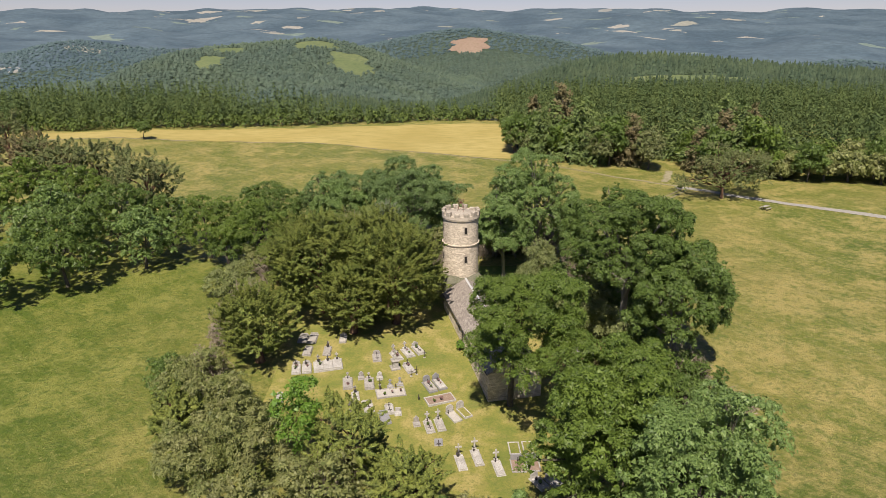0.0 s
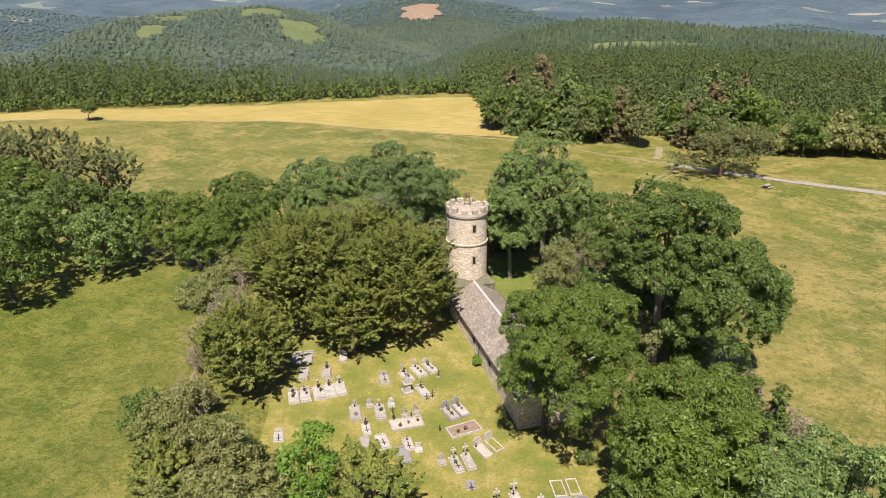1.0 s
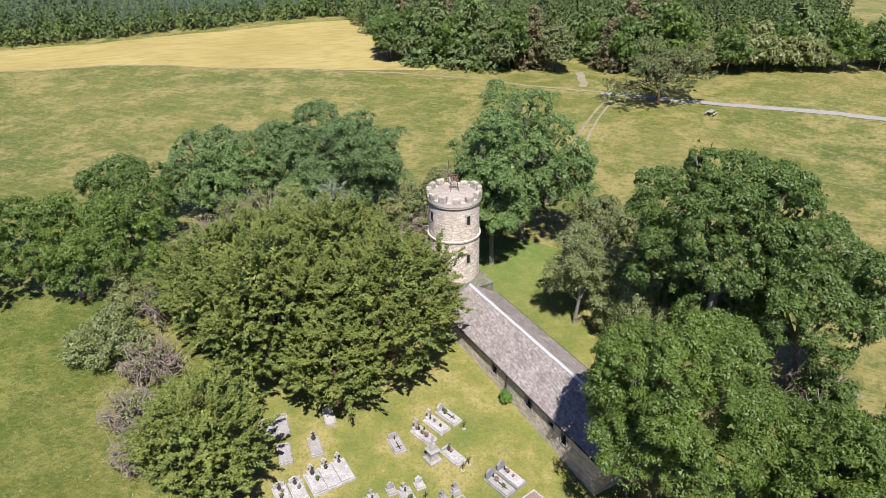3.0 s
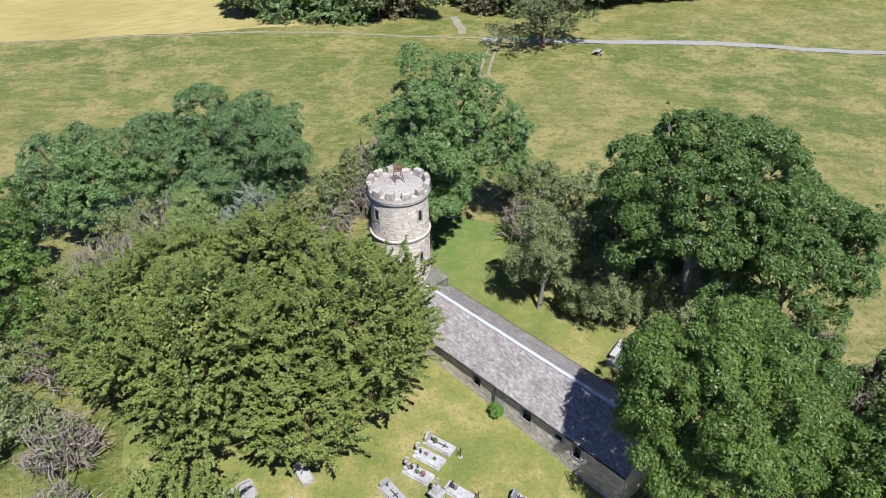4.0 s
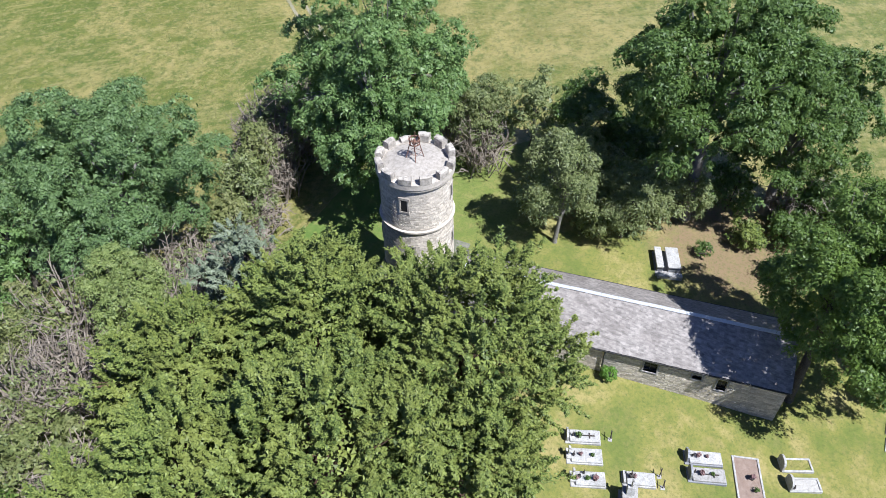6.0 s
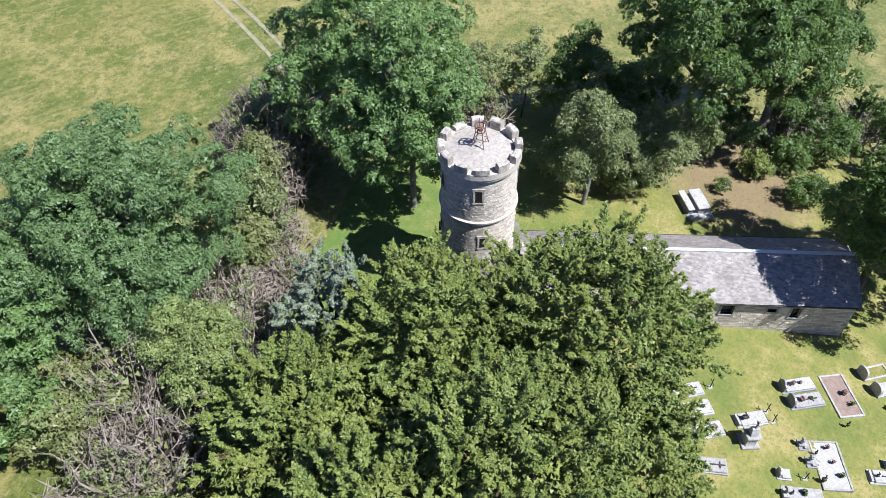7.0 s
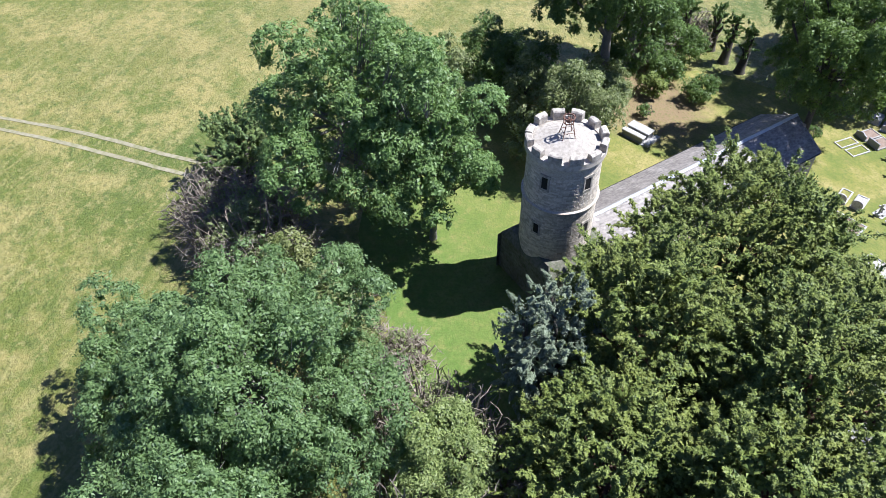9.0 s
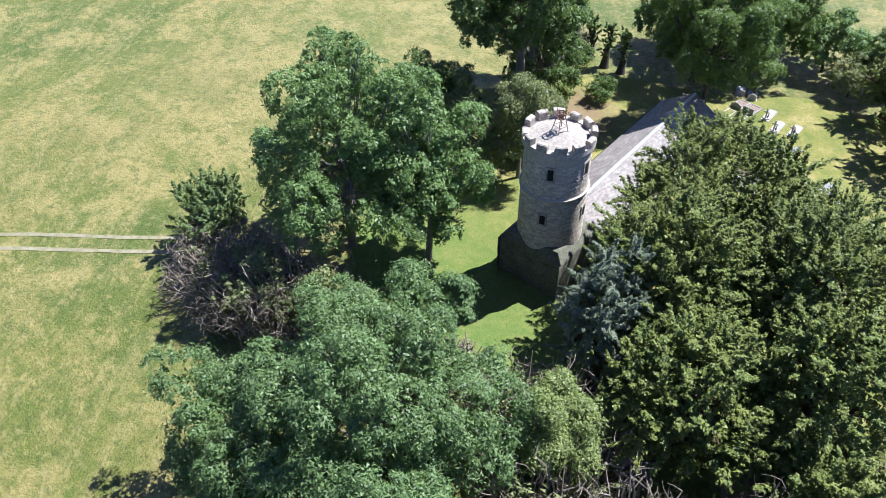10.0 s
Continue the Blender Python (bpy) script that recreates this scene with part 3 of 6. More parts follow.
    # slit windows with dressed jambs; each slit is a block painted near-black for shade
    for a, z0, z1, w in SLITS:
        m = pose(0, 0, 0, 0, 0, a)
        rc, rs = (2.374, 2.402) if z0 > 8.5 else (2.439, 2.466)    # the wall's core, and its stone face
        bm = bmesh.new()
        box(bm, 2.2, rc, -w, w, z0, z1, 0, m)
        s = part("slit_window", bm, M_SLITSHADE, t, "narrow slit, a block painted near-black for shade")
        for q0, q1, y0, y1 in ((z0 - 0.16, z0, -w - 0.16, w + 0.16), (z1, z1 + 0.2, -w - 0.18, w + 0.18)):
            bm = bmesh.new()
            box(bm, 2.25, rs, y0, y1, q0, q1, 0.012, m)
            part("sill" if q1 == z0 else "lintel", bm, M_COPING, s)
        for sg in (-1, 1):
            bm = bmesh.new()
            box(bm, 2.25, rs - 0.004, min(sg * w, sg * (w + 0.14)), max(sg * w, sg * (w + 0.14)), z0, z1, 0.02, m)
            part("jamb", bm, M_COPING, s)
    # square base block with a sloped stone top
    bm = bmesh.new()
    out, inn = 2.8, 2.2
    vs = []
    x0, x1 = -2.5, 2.95
    lower = [bm.verts.new(c) for c in ((x0 - .1, -out, -0.8), (x1, -out, -0.8), (x1, out, -0.8), (x0 - .1, out, -0.8))]
    upper = [bm.verts.new(c) for c in ((x0, -out + .1, 3.6), (x1, -out + .1, 3.6), (x1, out - .1, 3.6), (x0, out - .1, 3.6))]
    top = [bm.verts.new(c) for c in ((-inn, -inn, 4.3), (inn, -inn, 4.3), (inn, inn, 4.3), (-inn, inn, 4.3))]
    for k in range(4):
        bm.faces.new((lower[k], lower[(k + 1) % 4], upper[(k + 1) % 4], upper[k]))
    for k in range(4):
        bm.faces.new((upper[k], upper[(k + 1) % 4], top[(k + 1) % 4], top[k]))
    bm.faces.new(top)
    bmesh.ops.recalc_face_normals(bm, faces=bm.faces)
    base = part("base_block", bm, M_MOSSY, t, "broad square rubble base of the tower")
    bm = bmesh.new()
    q = 0.05
    low = [bm.verts.new(c) for c in ((x0 - q, -out + .1 - q, 3.6), (x1 + q, -out + .1 - q, 3.6), (x1 + q, out - .1 + q, 3.6), (x0 - q, out - .1 + q, 3.6))]
    mid = [bm.verts.new((v.co.x, v.co.y, 3.68)) for v in low]
    high = [bm.verts.new(c) for c in ((-inn, -inn, 4.36), (inn, -inn, 4.36), (inn, inn, 4.36), (-inn, inn, 4.36))]
    for A, B in ((low, mid), (mid, high)):
        for k in range(4):
            bm.faces.new((A[k], A[(k + 1) % 4], B[(k + 1) % 4], B[k]))
    bm.faces.new(low[::-1])
    bm.faces.new(high)
    bmesh.ops.recalc_face_normals(bm, faces=bm.faces)
    part("sloped_top", bm, M_MOSSY, base, "mossy weathered sloping top")
    pieces = []
    for ang, ln, off in ((0, 5.6, out - .03), (180, 5.6, out - .03), (-90, 5.4, 2.53)):
        v, f = stone_wall(ln, -0.5, 3.6, [], rng, 0.26)
        v[:, 0] -= ln / 2
        v[:, 1] = -off + v[:, 1]
        c, s = math.cos(radians(ang)), math.sin(radians(ang))
        pieces.append((np.stack([v[:, 0] * c - v[:, 1] * s, v[:, 0] * s + v[:, 1] * c, v[:, 2]], 1), f))
    v, f = join(pieces)
    tagged(under("base_stonework", mesh_np("base_stonework", v, f, M_MOSSY), t), kind="stuff")
    return t


build_tower()

# open iron frame with a rusty cage at its head, on the tower roof
fin = thing("roof_finial", TOWER_AT @ pose(0, 0, 12.95), "rusty iron frame with an open cage on the tower roof", "finial")
for k in range(4):
    a = math.pi * k / 2 + 0.4
    c, s_ = math.cos(a), math.sin(a)
    v, f = tube([(0.62 * c, 0.62 * s_, -0.3), (0.3 * c, 0.3 * s_, 1.0)], [0.032, 0.028], 5)
    under("leg", mesh_np("leg", v, f, M_RUST), fin, "thin rusty iron leg")
    b = a + math.pi / 2
    v, f = tube([(0.47 * c, 0.47 * s_, 0.35), (0.47 * math.cos(b), 0.47 * math.sin(b), 0.35)], [0.02, 0.02], 4)
    under("brace", mesh_np("brace", v, f, M_RUST), fin)
for z, r in ((0.96, 0.3), (1.3, 0.34)):
    bm = bmesh.new()
    ring(bm, [(r - 0.03, z), (r + 0.03, z), (r + 0.03, z + 0.06), (r - 0.03, z + 0.06)], 20)
    part("hoop", bm, M_RUST, fin, "rusty iron hoop")
for k in range(8):
    a = 2 * math.pi * k / 8 + 0.2
    top = 1.42 + 0.1 * (k % 3)
    v, f = tube([(0.31 * math.cos(a), 0.31 * math.sin(a), 0.98), (0.34 * math.cos(a), 0.34 * math.sin(a), top)], [0.03, 0.022], 5)
    under("cage_bar", mesh_np("cage_bar", v, f, M_RUST), fin)
bm = bmesh.new()
ring(bm, [(0.02, 0.98), (0.16, 1.0), (0.14, 1.16), (0.09, 1.28), (0.02, 1.3)], 14)
part("core", bm, M_RUST, fin, "rusty core inside the cage")

NAVE_AT = TOWER_AT @ pose(0, 0, -0.3)
NX0, NX1, HALF, EAVE, RIDGE = 2.95, 25.4, 2.95, 2.75, 4.62   # heights above the church floor at 0.6
WINDOWS = [(12.05, 1.35, 2.2, 0.36), (17.05, 1.35, 2.3, 0.42), (20.0, 1.75, 2.15, 0.3), (21.6, 1.2, 2.25, 0.3)]


def build_nave():
    t = thing("church_nave", NAVE_AT, "long low rubble-stone church nave with a lichened slate roof", "church")
    rng = random.Random(8)
    wall_t = 0.7
    # side walls with real openings: piers and panels between them
    for side in (-1, 1):
        bm = bmesh.new()
        ops = sorted(WINDOWS) if side < 0 else []
        xs = [NX0] + [q for x, z0, z1, w in ops for q in (x - w, x + w)] + [NX1]
        y0, y1 = sorted((side * HALF, side * (HALF - wall_t)))
        for k in range(0, len(xs), 2):
            box(bm, xs[k], xs[k + 1], y0, y1, -0.8, EAVE)
        for x, z0, z1, w in ops:
            box(bm, x - w, x + w, y0, y1, -0.8, z0)
            box(bm, x - w, x + w, y0, y1, z1, EAVE)
        wall = part("side_wall", bm, M_MORTAR, t)
        v, f = stone_wall(NX1 - NX0, -0.6, EAVE - 0.04, [(x - w - 0.1 - NX0, x + w + 0.1 - NX0, z0 - 0.12, z1 + 0.1) for x, z0, z1, w in ops], rng)
        v[:, 0] += NX0
        v[:, 1] = v[:, 1] - HALF
        if side > 0:
            v[:, 1] = -v[:, 1]
        tagged(under("stonework", mesh_np("stonework", v, f, M_STONE), wall), kind="stuff")
    # gable ends
    for x0, x1, zz in ((NX0 + 0.02, NX0 + 0.6, RIDGE - 0.08), (NX1 - 0.7, NX1, RIDGE - 0.08)):
        bm = bmesh.new()
        i = HALF - wall_t - 0.004
        prism(bm, [(-i, -0.8), (i, -0.8), (i, EAVE + 0.4), (0, zz), (-i, EAVE + 0.4)], 0, x0, x1)
        part("gable_wall", bm, M_MORTAR, t)
    v, f = stone_wall(2 * HALF, -0.6, EAVE, [], rng)
    w2, f2 = stone_wall(2 * HALF - 1.6, EAVE, EAVE + 0.7, [], rng)
    w3, f3 = stone_wall(2 * HALF - 3.6, EAVE + 0.7, RIDGE - 0.35, [], rng)
    w2[:, 0] += 0.8
    w3[:, 0] += 1.8
    v, f = join([(v, f), (w2, f2), (w3, f3)])
    v = np.stack([NX1 - v[:, 1], v[:, 0] - HALF, v[:, 2]], 1)
    tagged(under("gable_stonework", mesh_np("gable_stonework", v, f, M_STONE), t), kind="stuff")
    # windows set back in the wall, with dressed surrounds
    for x, z0, z1, w in WINDOWS:
        bm = bmesh.new()
        box(bm, x - w, x + w, -HALF + 0.22, -HALF + 0.26, z0, z1)
        win = part("window", bm, M_GLASS, t, "small dark leaded window")
        for a, b, c, d in ((x - w - 0.12, x + w + 0.12, z1, z1 + 0.16), (x - w - 0.14, x + w + 0.14, z0 - 0.12, z0), (x - w - 0.12, x - w, z0, z1), (x + w, x + w + 0.12, z0, z1)):
            bm = bmesh.new()
            box(bm, a, b, -HALF - 0.05, -HALF + 0.2, c, d, 0.015)
            part("surround", bm, M_GRAVE, win, "pale dressed stone surround")
        bm = bmesh.new()
        box(bm, x - 0.02, x + 0.02, -HALF + 0.19, -HALF + 0.22, z0, z1)
        box(bm, x - w, x + w, -HALF + 0.19, -HALF + 0.218, (z0 + z1) / 2 - 0.015, (z0 + z1) / 2 + 0.015)
        part("glazing_bar", bm, M_DARKMETAL, win)
    # roof: boarding, then rows of slates
    run = HALF + 0.16
    drop = RIDGE - EAVE
    for side in (-1, 1):
        bm = bmesh.new()
        prism(bm, [(0, RIDGE - 0.14), (side * run, EAVE - 0.14 * 1 - 0.02), (side * run, EAVE - 0.04), (0, RIDGE - 0.03)], 0, NX0 + 0.03, NX1 + 0.15)
        roof = part("roof_slope", bm, M_SLATE, t)
        vs, fs, o = [], [], 0
        length = math.hypot(run, drop)
        rows = 23
        ey, ez = side * run / length, -drop / length
        ny, nz = side * drop / length, run / length
        for j in range(rows):
            x = NX0 + 0.05 + rng.uniform(-0.2, 0)
            while x < NX1 + 0.1:
                wdt = rng.uniform(0.15, 0.27)
                u0, u1 = length * j / rows, length * (j + 1) / rows + 0.04 + rng.uniform(-0.012, 0.012)
                th, lift = 0.0025, rng.uniform(0.0, 0.005) * (rng.random() < 0.06)
                xa, xb = max(x, NX0 + 0.04), min(x + wdt - 0.001, NX1 + 0.16)
                if xb - xa > 0.04:
                    for uu, up in ((u0, 0.0), (u1, 0.003 + lift)):
                        for xx in (xa, xb):
                            for q in (0.0, th):
                                hh = up + q
                                vs.append((xx, ey * uu + ny * hh, RIDGE - 0.025 + ez * uu + nz * hh))
                    fs += [(o + 1, o + 3, o + 7, o + 5), (o + 4, o + 5, o + 7, o + 6), (o, o + 1, o + 5, o + 4), (o + 2, o + 6, o + 7, o + 3)]
                    o += 8
                x += wdt
        me = mesh_np("slating", np.array(vs), np.array(fs), M_SLATE)
        tagged(under("slating", me, roof), kind="stuff")
    # ridge strip in lengths, a little uneven
    x = NX0 + 0.1
    while x < NX1:
        ln = min(rng.uniform(0.9, 1.3), NX1 + 0.1 - x)
        bm = bmesh.new()
        dz = rng.uniform(-0.012, 0.012)
        s = drop / run
        prism(bm, [(-0.15, RIDGE - 0.15 * s + 0.02 + dz), (0, RIDGE + 0.045 + dz), (0.15, RIDGE - 0.15 * s + 0.02 + dz), (0.15, RIDGE - 0.15 * s + 0.055 + dz), (0, RIDGE + 0.085 + dz), (-0.15, RIDGE - 0.15 * s + 0.055 + dz)], 0, x, x + ln - 0.01)
        part("ridge_piece", bm, M_LEAD, t, "pale cement ridge capping")
        x += ln
    # gutter and downpipe
    for side in (-1, 1):
        bm = bmesh.new()
        yy, zz = side * (run + 0.05), EAVE - 0.12
        prism(bm, [(yy - 0.07, zz + 0.05), (yy - 0.05, zz - 0.04), (yy + 0.05, zz - 0.04), (yy + 0.07, zz + 0.05), (yy + 0.055, zz + 0.05), (yy + 0.04, zz - 0.025), (yy - 0.04, zz - 0.025), (yy - 0.055, zz + 0.05)], 0, NX0 + 0.1, NX1 + 0.1)
        part("gutter", bm, M_DARKMETAL, t, "dark metal eaves gutter")
    v, f = tube([(14.0, -run - 0.05, EAVE - 0.15), (14.0, -run + 0.02, EAVE - 0.35), (14.0, -HALF - 0.12, EAVE - 0.6), (14.0, -HALF - 0.12, 0.0), (14.0, -HALF - 0.2, -0.1)], [0.06] * 5, 8)
    under("downpipe", mesh_np("downpipe", v, f, M_DARKMETAL), t, "dark metal downpipe")
    return t


build_nave()

# ---- trees ----
def lumpy(rng, n, rx, rz, z_mid, size=(0.26, 0.42), base=-0.5, fill=0.74, sub=4):
    """Boughs of a crown: rounded masses (centre and radii) spread over an ellipsoid, each with smaller ones on it."""
    out = []
    for k in range(n):
        u = max(base, -1 + 2 * (k + 0.5) / n)
        a = k * 2.39996 + rng.uniform(-0.5, 0.5)
        s = rng.uniform(*size) * rx
        c = math.sqrt(max(0, 1 - u * u))
        q = fill * rng.uniform(0.68, 1.18)
        p = (rx * c * q * math.cos(a), rx * c * q * math.sin(a), z_mid + rz * u * q)
        out.append((*p, s, s, s * rng.uniform(0.6, 0.85)))
        for j in range(sub if rng.random() > 0.15 else 1):
            b, e, w = rng.uniform(0, 6.28), rng.uniform(-0.1, 0.9), s * rng.uniform(0.32, 0.58)
            f = math.sqrt(1 - e * e)
            out.append((p[0] + s * f * math.cos(b), p[1] + s * f * math.sin(b), p[2] + s * 0.8 * e, w, w, w * 0.8))
    out.append((0, 0, z_mid, rx * 0.6, rx * 0.6, rz * 0.6))
    return np.array(out)


def spots(lumps, count, seed, low=-0.55, squeeze=0.96):
    """Places and outward directions spread over the outer skin of the boughs."""
    r = np.random.RandomState(seed)
    area = lumps[:, 3] * lumps[:, 5]
    k = r.choice(len(lumps), count * 6, p=area / area.sum())
    d = unit(r.normal(size=(count * 6, 3)))
    d[:, 2] = np.where(d[:, 2] < low, -d[:, 2], d[:, 2])
    p = lumps[k, :3] + d * lumps[k, 3:] * r.uniform(0.86, 1.06, (count * 6, 1))
    keep = np.ones(len(p), bool)
    for j in range(len(lumps)):
        q = (((p - lumps[j, :3]) / lumps[j, 3:]) ** 2).sum(1)
        keep &= ~((q < squeeze ** 2) & (k != j))
    p, d = p[keep][:count], unit(d[keep][:count] / lumps[k[keep][:count], 3:])
    return p, d


def leaf_crown(lumps, clusters, per, seed, leaf=0.3, spread=0.42, flat=0.62):
    """Rounded tufts of leaves on the skin of the boughs, with larger shaded sprays inside."""
    r = np.random.RandomState(seed)
    clusters, per, leaf = max(10, int(clusters * 0.45)), int(per * (4.2 if per >= 20 else 3.2)), leaf * 0.9
    p, d = spots(lumps, clusters, seed)
    m = len(p)
    sz = r.uniform(0.5, 1.7, (m, 1, 1)) * spread * 1.42
    dn = unit(d * 0.7 + np.array([0, 0, 0.45]))
    o = unit(r.normal(size=(m, per, 3)))
    dot = (o * dn[:, None, :]).sum(-1, keepdims=True)
    o = np.where(dot < -0.25, o - 2 * dot * dn[:, None, :], o)          # few leaves on a tuft's hidden side
    dot = (o * dn[:, None, :]).sum(-1, keepdims=True)
    rad = sz * r.uniform(0.5, 1.0, (m, per, 1)) * np.where(r.uniform(size=(m, per, 1)) < 0.16, 1.45, 1.0)
    c = (p[:, None, :] + (o - dot * dn[:, None, :] * (1 - flat)) * rad).reshape(-1, 3)
    nn = unit(o.reshape(-1, 3) * 0.85 + np.array([0, 0, 0.45]) + r.normal(size=(m * per, 3)) * 0.45)
    al = unit(o.reshape(-1, 3) + r.normal(size=(m * per, 3)) * 0.7 + np.array([0, 0, -0.35]))
    le = r.uniform(0.65, 1.4, m * per) * leaf
    v1, f1 = leaf_blades(c, nn, al, le, le * r.uniform(0.36, 0.62, m * per))
    p2, d2 = spots(lumps, clusters * 2, seed + 1)
    p2 = p2 - d2 * lumps[:, 3].max() * r.uniform(0.22, 0.5, (len(p2), 1))
    le = r.uniform(0.9, 1.6, len(p2)) * leaf * 1.45
    v2, f2 = leaf_blades(p2, unit(d2 + r.normal(size=d2.shape) * 0.35), r.normal(size=d2.shape), le, le * 0.85)
    return join([(v1, f1), (v2, f2)])


def spray_crown(lumps, sprays, per, seed, leaf=0.3, length=0.9, lift=0.1, droop=0.3, width=0.35):
    """Pointed tassels of narrow needles that stand out from the boughs, with dark gaps between them."""
    r = np.random.RandomState(seed)
    p, d = spots(lumps, sprays, seed, low=-0.35)
    m = len(p)
    ax = unit(d + np.array([0, 0, lift]) + r.normal(size=(m, 3)) * 0.3)
    ln = r.uniform(0.45, 1.5, (m, 1)) * length
    s = r.uniform(0, 1, (m, per)) ** 0.85
    side = unit(np.cross(ax, np.array([0, 0, 1.0])) + 1e-4)
    up = unit(np.cross(side, ax))
    a = r.uniform(0, 6.28, (m, per))
    rad = np.cos(a)[..., None] * side[:, None, :] + np.sin(a)[..., None] * up[:, None, :] * 0.75
    w = (1.02 - s) ** 0.75 * width * r.uniform(0.45, 1.15, (m, per))
    c = p[:, None, :] + ax[:, None, :] * (s * ln)[..., None] + rad * (w * ln)[..., None] - np.array([0, 0, 1.0]) * (droop * s ** 2 * ln * 0.4)[..., None]
    al = unit((ax[:, None, :] + rad * 0.75 - np.array([0, 0, 0.12])).reshape(-1, 3) + r.normal(size=(m * per, 3)) * 0.25)
    nn = unit((rad * 0.8 + np.array([0, 0, 0.55]) + d[:, None, :] * 0.25).reshape(-1, 3) + r.normal(size=(m * per, 3)) * 0.3)
    le = r.uniform(0.7, 1.3, m * per) * leaf
    v1, f1 = leaf_blades(c.reshape(-1, 3), nn, al, le, le * 0.34)
    p2, d2 = spots(lumps, int(sprays * 0.9) + 20, seed + 1)
    p2 = p2 - d2 * lumps[:, 3].max() * r.uniform(0.15, 0.4, (len(p2), 1))
    le = r.uniform(0.9, 1.5, len(p2)) * leaf * 1.3
    v2, f2 = leaf_blades(p2, unit(d2 + r.normal(size=d2.shape) * 0.3), r.normal(size=d2.shape), le, le * 0.85)
    return join([(v1, f1), (v2, f2)])


def plume_crown(lumps, plumes, sprigs, per, seed, leaf=0.2, length=1.6, lift=0.35):
    """Long feathery plumes of fine needles: side sprigs along each plume, needles along each sprig."""
    r = np.random.RandomState(seed)
    p, d = spots(lumps, plumes, seed, low=-0.3)
    m = len(p)
    ax = unit(d + np.array([0, 0, lift]) + r.normal(size=(m, 3)) * 0.18)
    ln = r.uniform(0.55, 1.4, (m, 1)) * length
    side = unit(np.cross(ax, np.array([0, 0, 1.0])) + 1e-4)
    up = unit(np.cross(side, ax))
    s = r.uniform(0.0, 1.0, (m, sprigs)) ** 0.9
    a = r.uniform(0, 6.28, (m, sprigs))
    rad = np.cos(a)[..., None] * side[:, None, :] + 0.5 * np.sin(a)[..., None] * up[:, None, :]
    sd = unit(ax[:, None, :] * 0.9 + rad * 0.72 + r.normal(size=(m, sprigs, 3)) * 0.12)
    sl = ln * (0.05 + 0.3 * (1.02 - s) ** 0.8)
    base = p[:, None, :] - ax[:, None, :] * 0.3 + ax[:, None, :] * (s * ln)[..., None] - np.array([0, 0, 1.0]) * (0.14 * s ** 2 * ln)[..., None]
    q = r.uniform(0.05, 1.0, (m, sprigs, per, 1))
    n_all = m * sprigs * per
    c = (base[:, :, None, :] + sd[:, :, None, :] * sl[:, :, None, None] * q).reshape(-1, 3) + r.normal(size=(n_all, 3)) * 0.025
    al = unit(np.repeat(sd.reshape(-1, 3), per, 0) + r.normal(size=(n_all, 3)) * 0.42)
    nn = unit(np.repeat(np.repeat(up * 0.6 + d * 0.4, sprigs, 0), per, 0) + np.array([0, 0, 0.4]) + r.normal(size=(n_all, 3)) * 0.4)
    le = r.uniform(0.65, 1.35, n_all) * leaf
    v1, f1 = leaf_blades(c, nn, al, le, le * 0.44)
    p2, d2 = spots(lumps, plumes * 20, seed + 1)
    p2 = p2 - d2 * r.uniform(0.2, 0.8, (len(p2), 1))
    le = r.uniform(0.7, 1.25, len(p2)) * 0.23
    v2, f2 = leaf_blades(p2, unit(d2 + r.normal(size=d2.shape) * 0.3), r.normal(size=d2.shape), le, le * 0.85)
    return join([(v1, f1), (v2, f2)])


def trunk_mesh(lumps, rng, r0, z_fork, seed_lean=0.3, base=-0.4, limbs=9, bare=1.0):
    """A tapered trunk that forks into limbs that reach into the boughs."""
    pieces = []
    lean = (rng.uniform(-seed_lean, seed_lean), rng.uniform(-seed_lean, seed_lean))
    top = np.array((lean[0] * 2, lean[1] * 2, lumps[:, 2].max() * 0.75))
    path = [np.array((0, 0, base)), np.array((0, 0, 0.3)), np.array((lean[0] * 0.5, lean[1] * 0.5, z_fork * 0.6)), np.array((lean[0], lean[1], z_fork)), top]
    pieces.append(tube(path, [r0 * 1.5, r0 * 1.05, r0 * 0.85, r0 * 0.7, r0 * 0.18], 8))
    order = sorted(range(len(lumps)), key=lambda q: rng.random())[:limbs]
    for q in order:
        c = lumps[q]
        s = rng.uniform(0.35, 0.95)
        a = path[3] * (1 - s * 0.6) + top * s * 0.6 if rng.random() < 0.6 else path[2] * (1 - s) + path[3] * s
        e = c[:3] + np.array((0, 0, c[5] * 0.5)) * bare
        mid = a * 0.5 + e * 0.5 + np.array((rng.uniform(-.4, .4), rng.uniform(-.4, .4), rng.uniform(0.1, 0.7)))
        pieces.append(tube([a, mid, e], [r0 * 0.4, r0 * 0.26, r0 * 0.07], 6))
        for w in range(3):
            d = np.array((rng.uniform(-1, 1), rng.uniform(-1, 1), rng.uniform(-0.2, 0.9)))
            pieces.append(tube([mid, (mid + e) / 2 + d * c[3] * 0.4, e + d * c[3] * 0.75], [r0 * 0.16, r0 * 0.1, r0 * 0.03], 5))
    return join(pieces)


def tree(name, x, y, lumps, crown, leaf_m, bark_m, label, r0=0.35, fork=3.0, limbs=9, seed=1, category="tree", group="", turn=0.0):
    t = thing(name, pose(x, y, h(x, y), 0, 0, turn), label, category, group)
    v, f = trunk_mesh(lumps, random.Random(seed), r0, fork, limbs=limbs)
    under("trunk", mesh_np("trunk", v, f, bark_m, True), t)
    under("crown", mesh_np("crown", *crown, leaf_m), t)
    return t


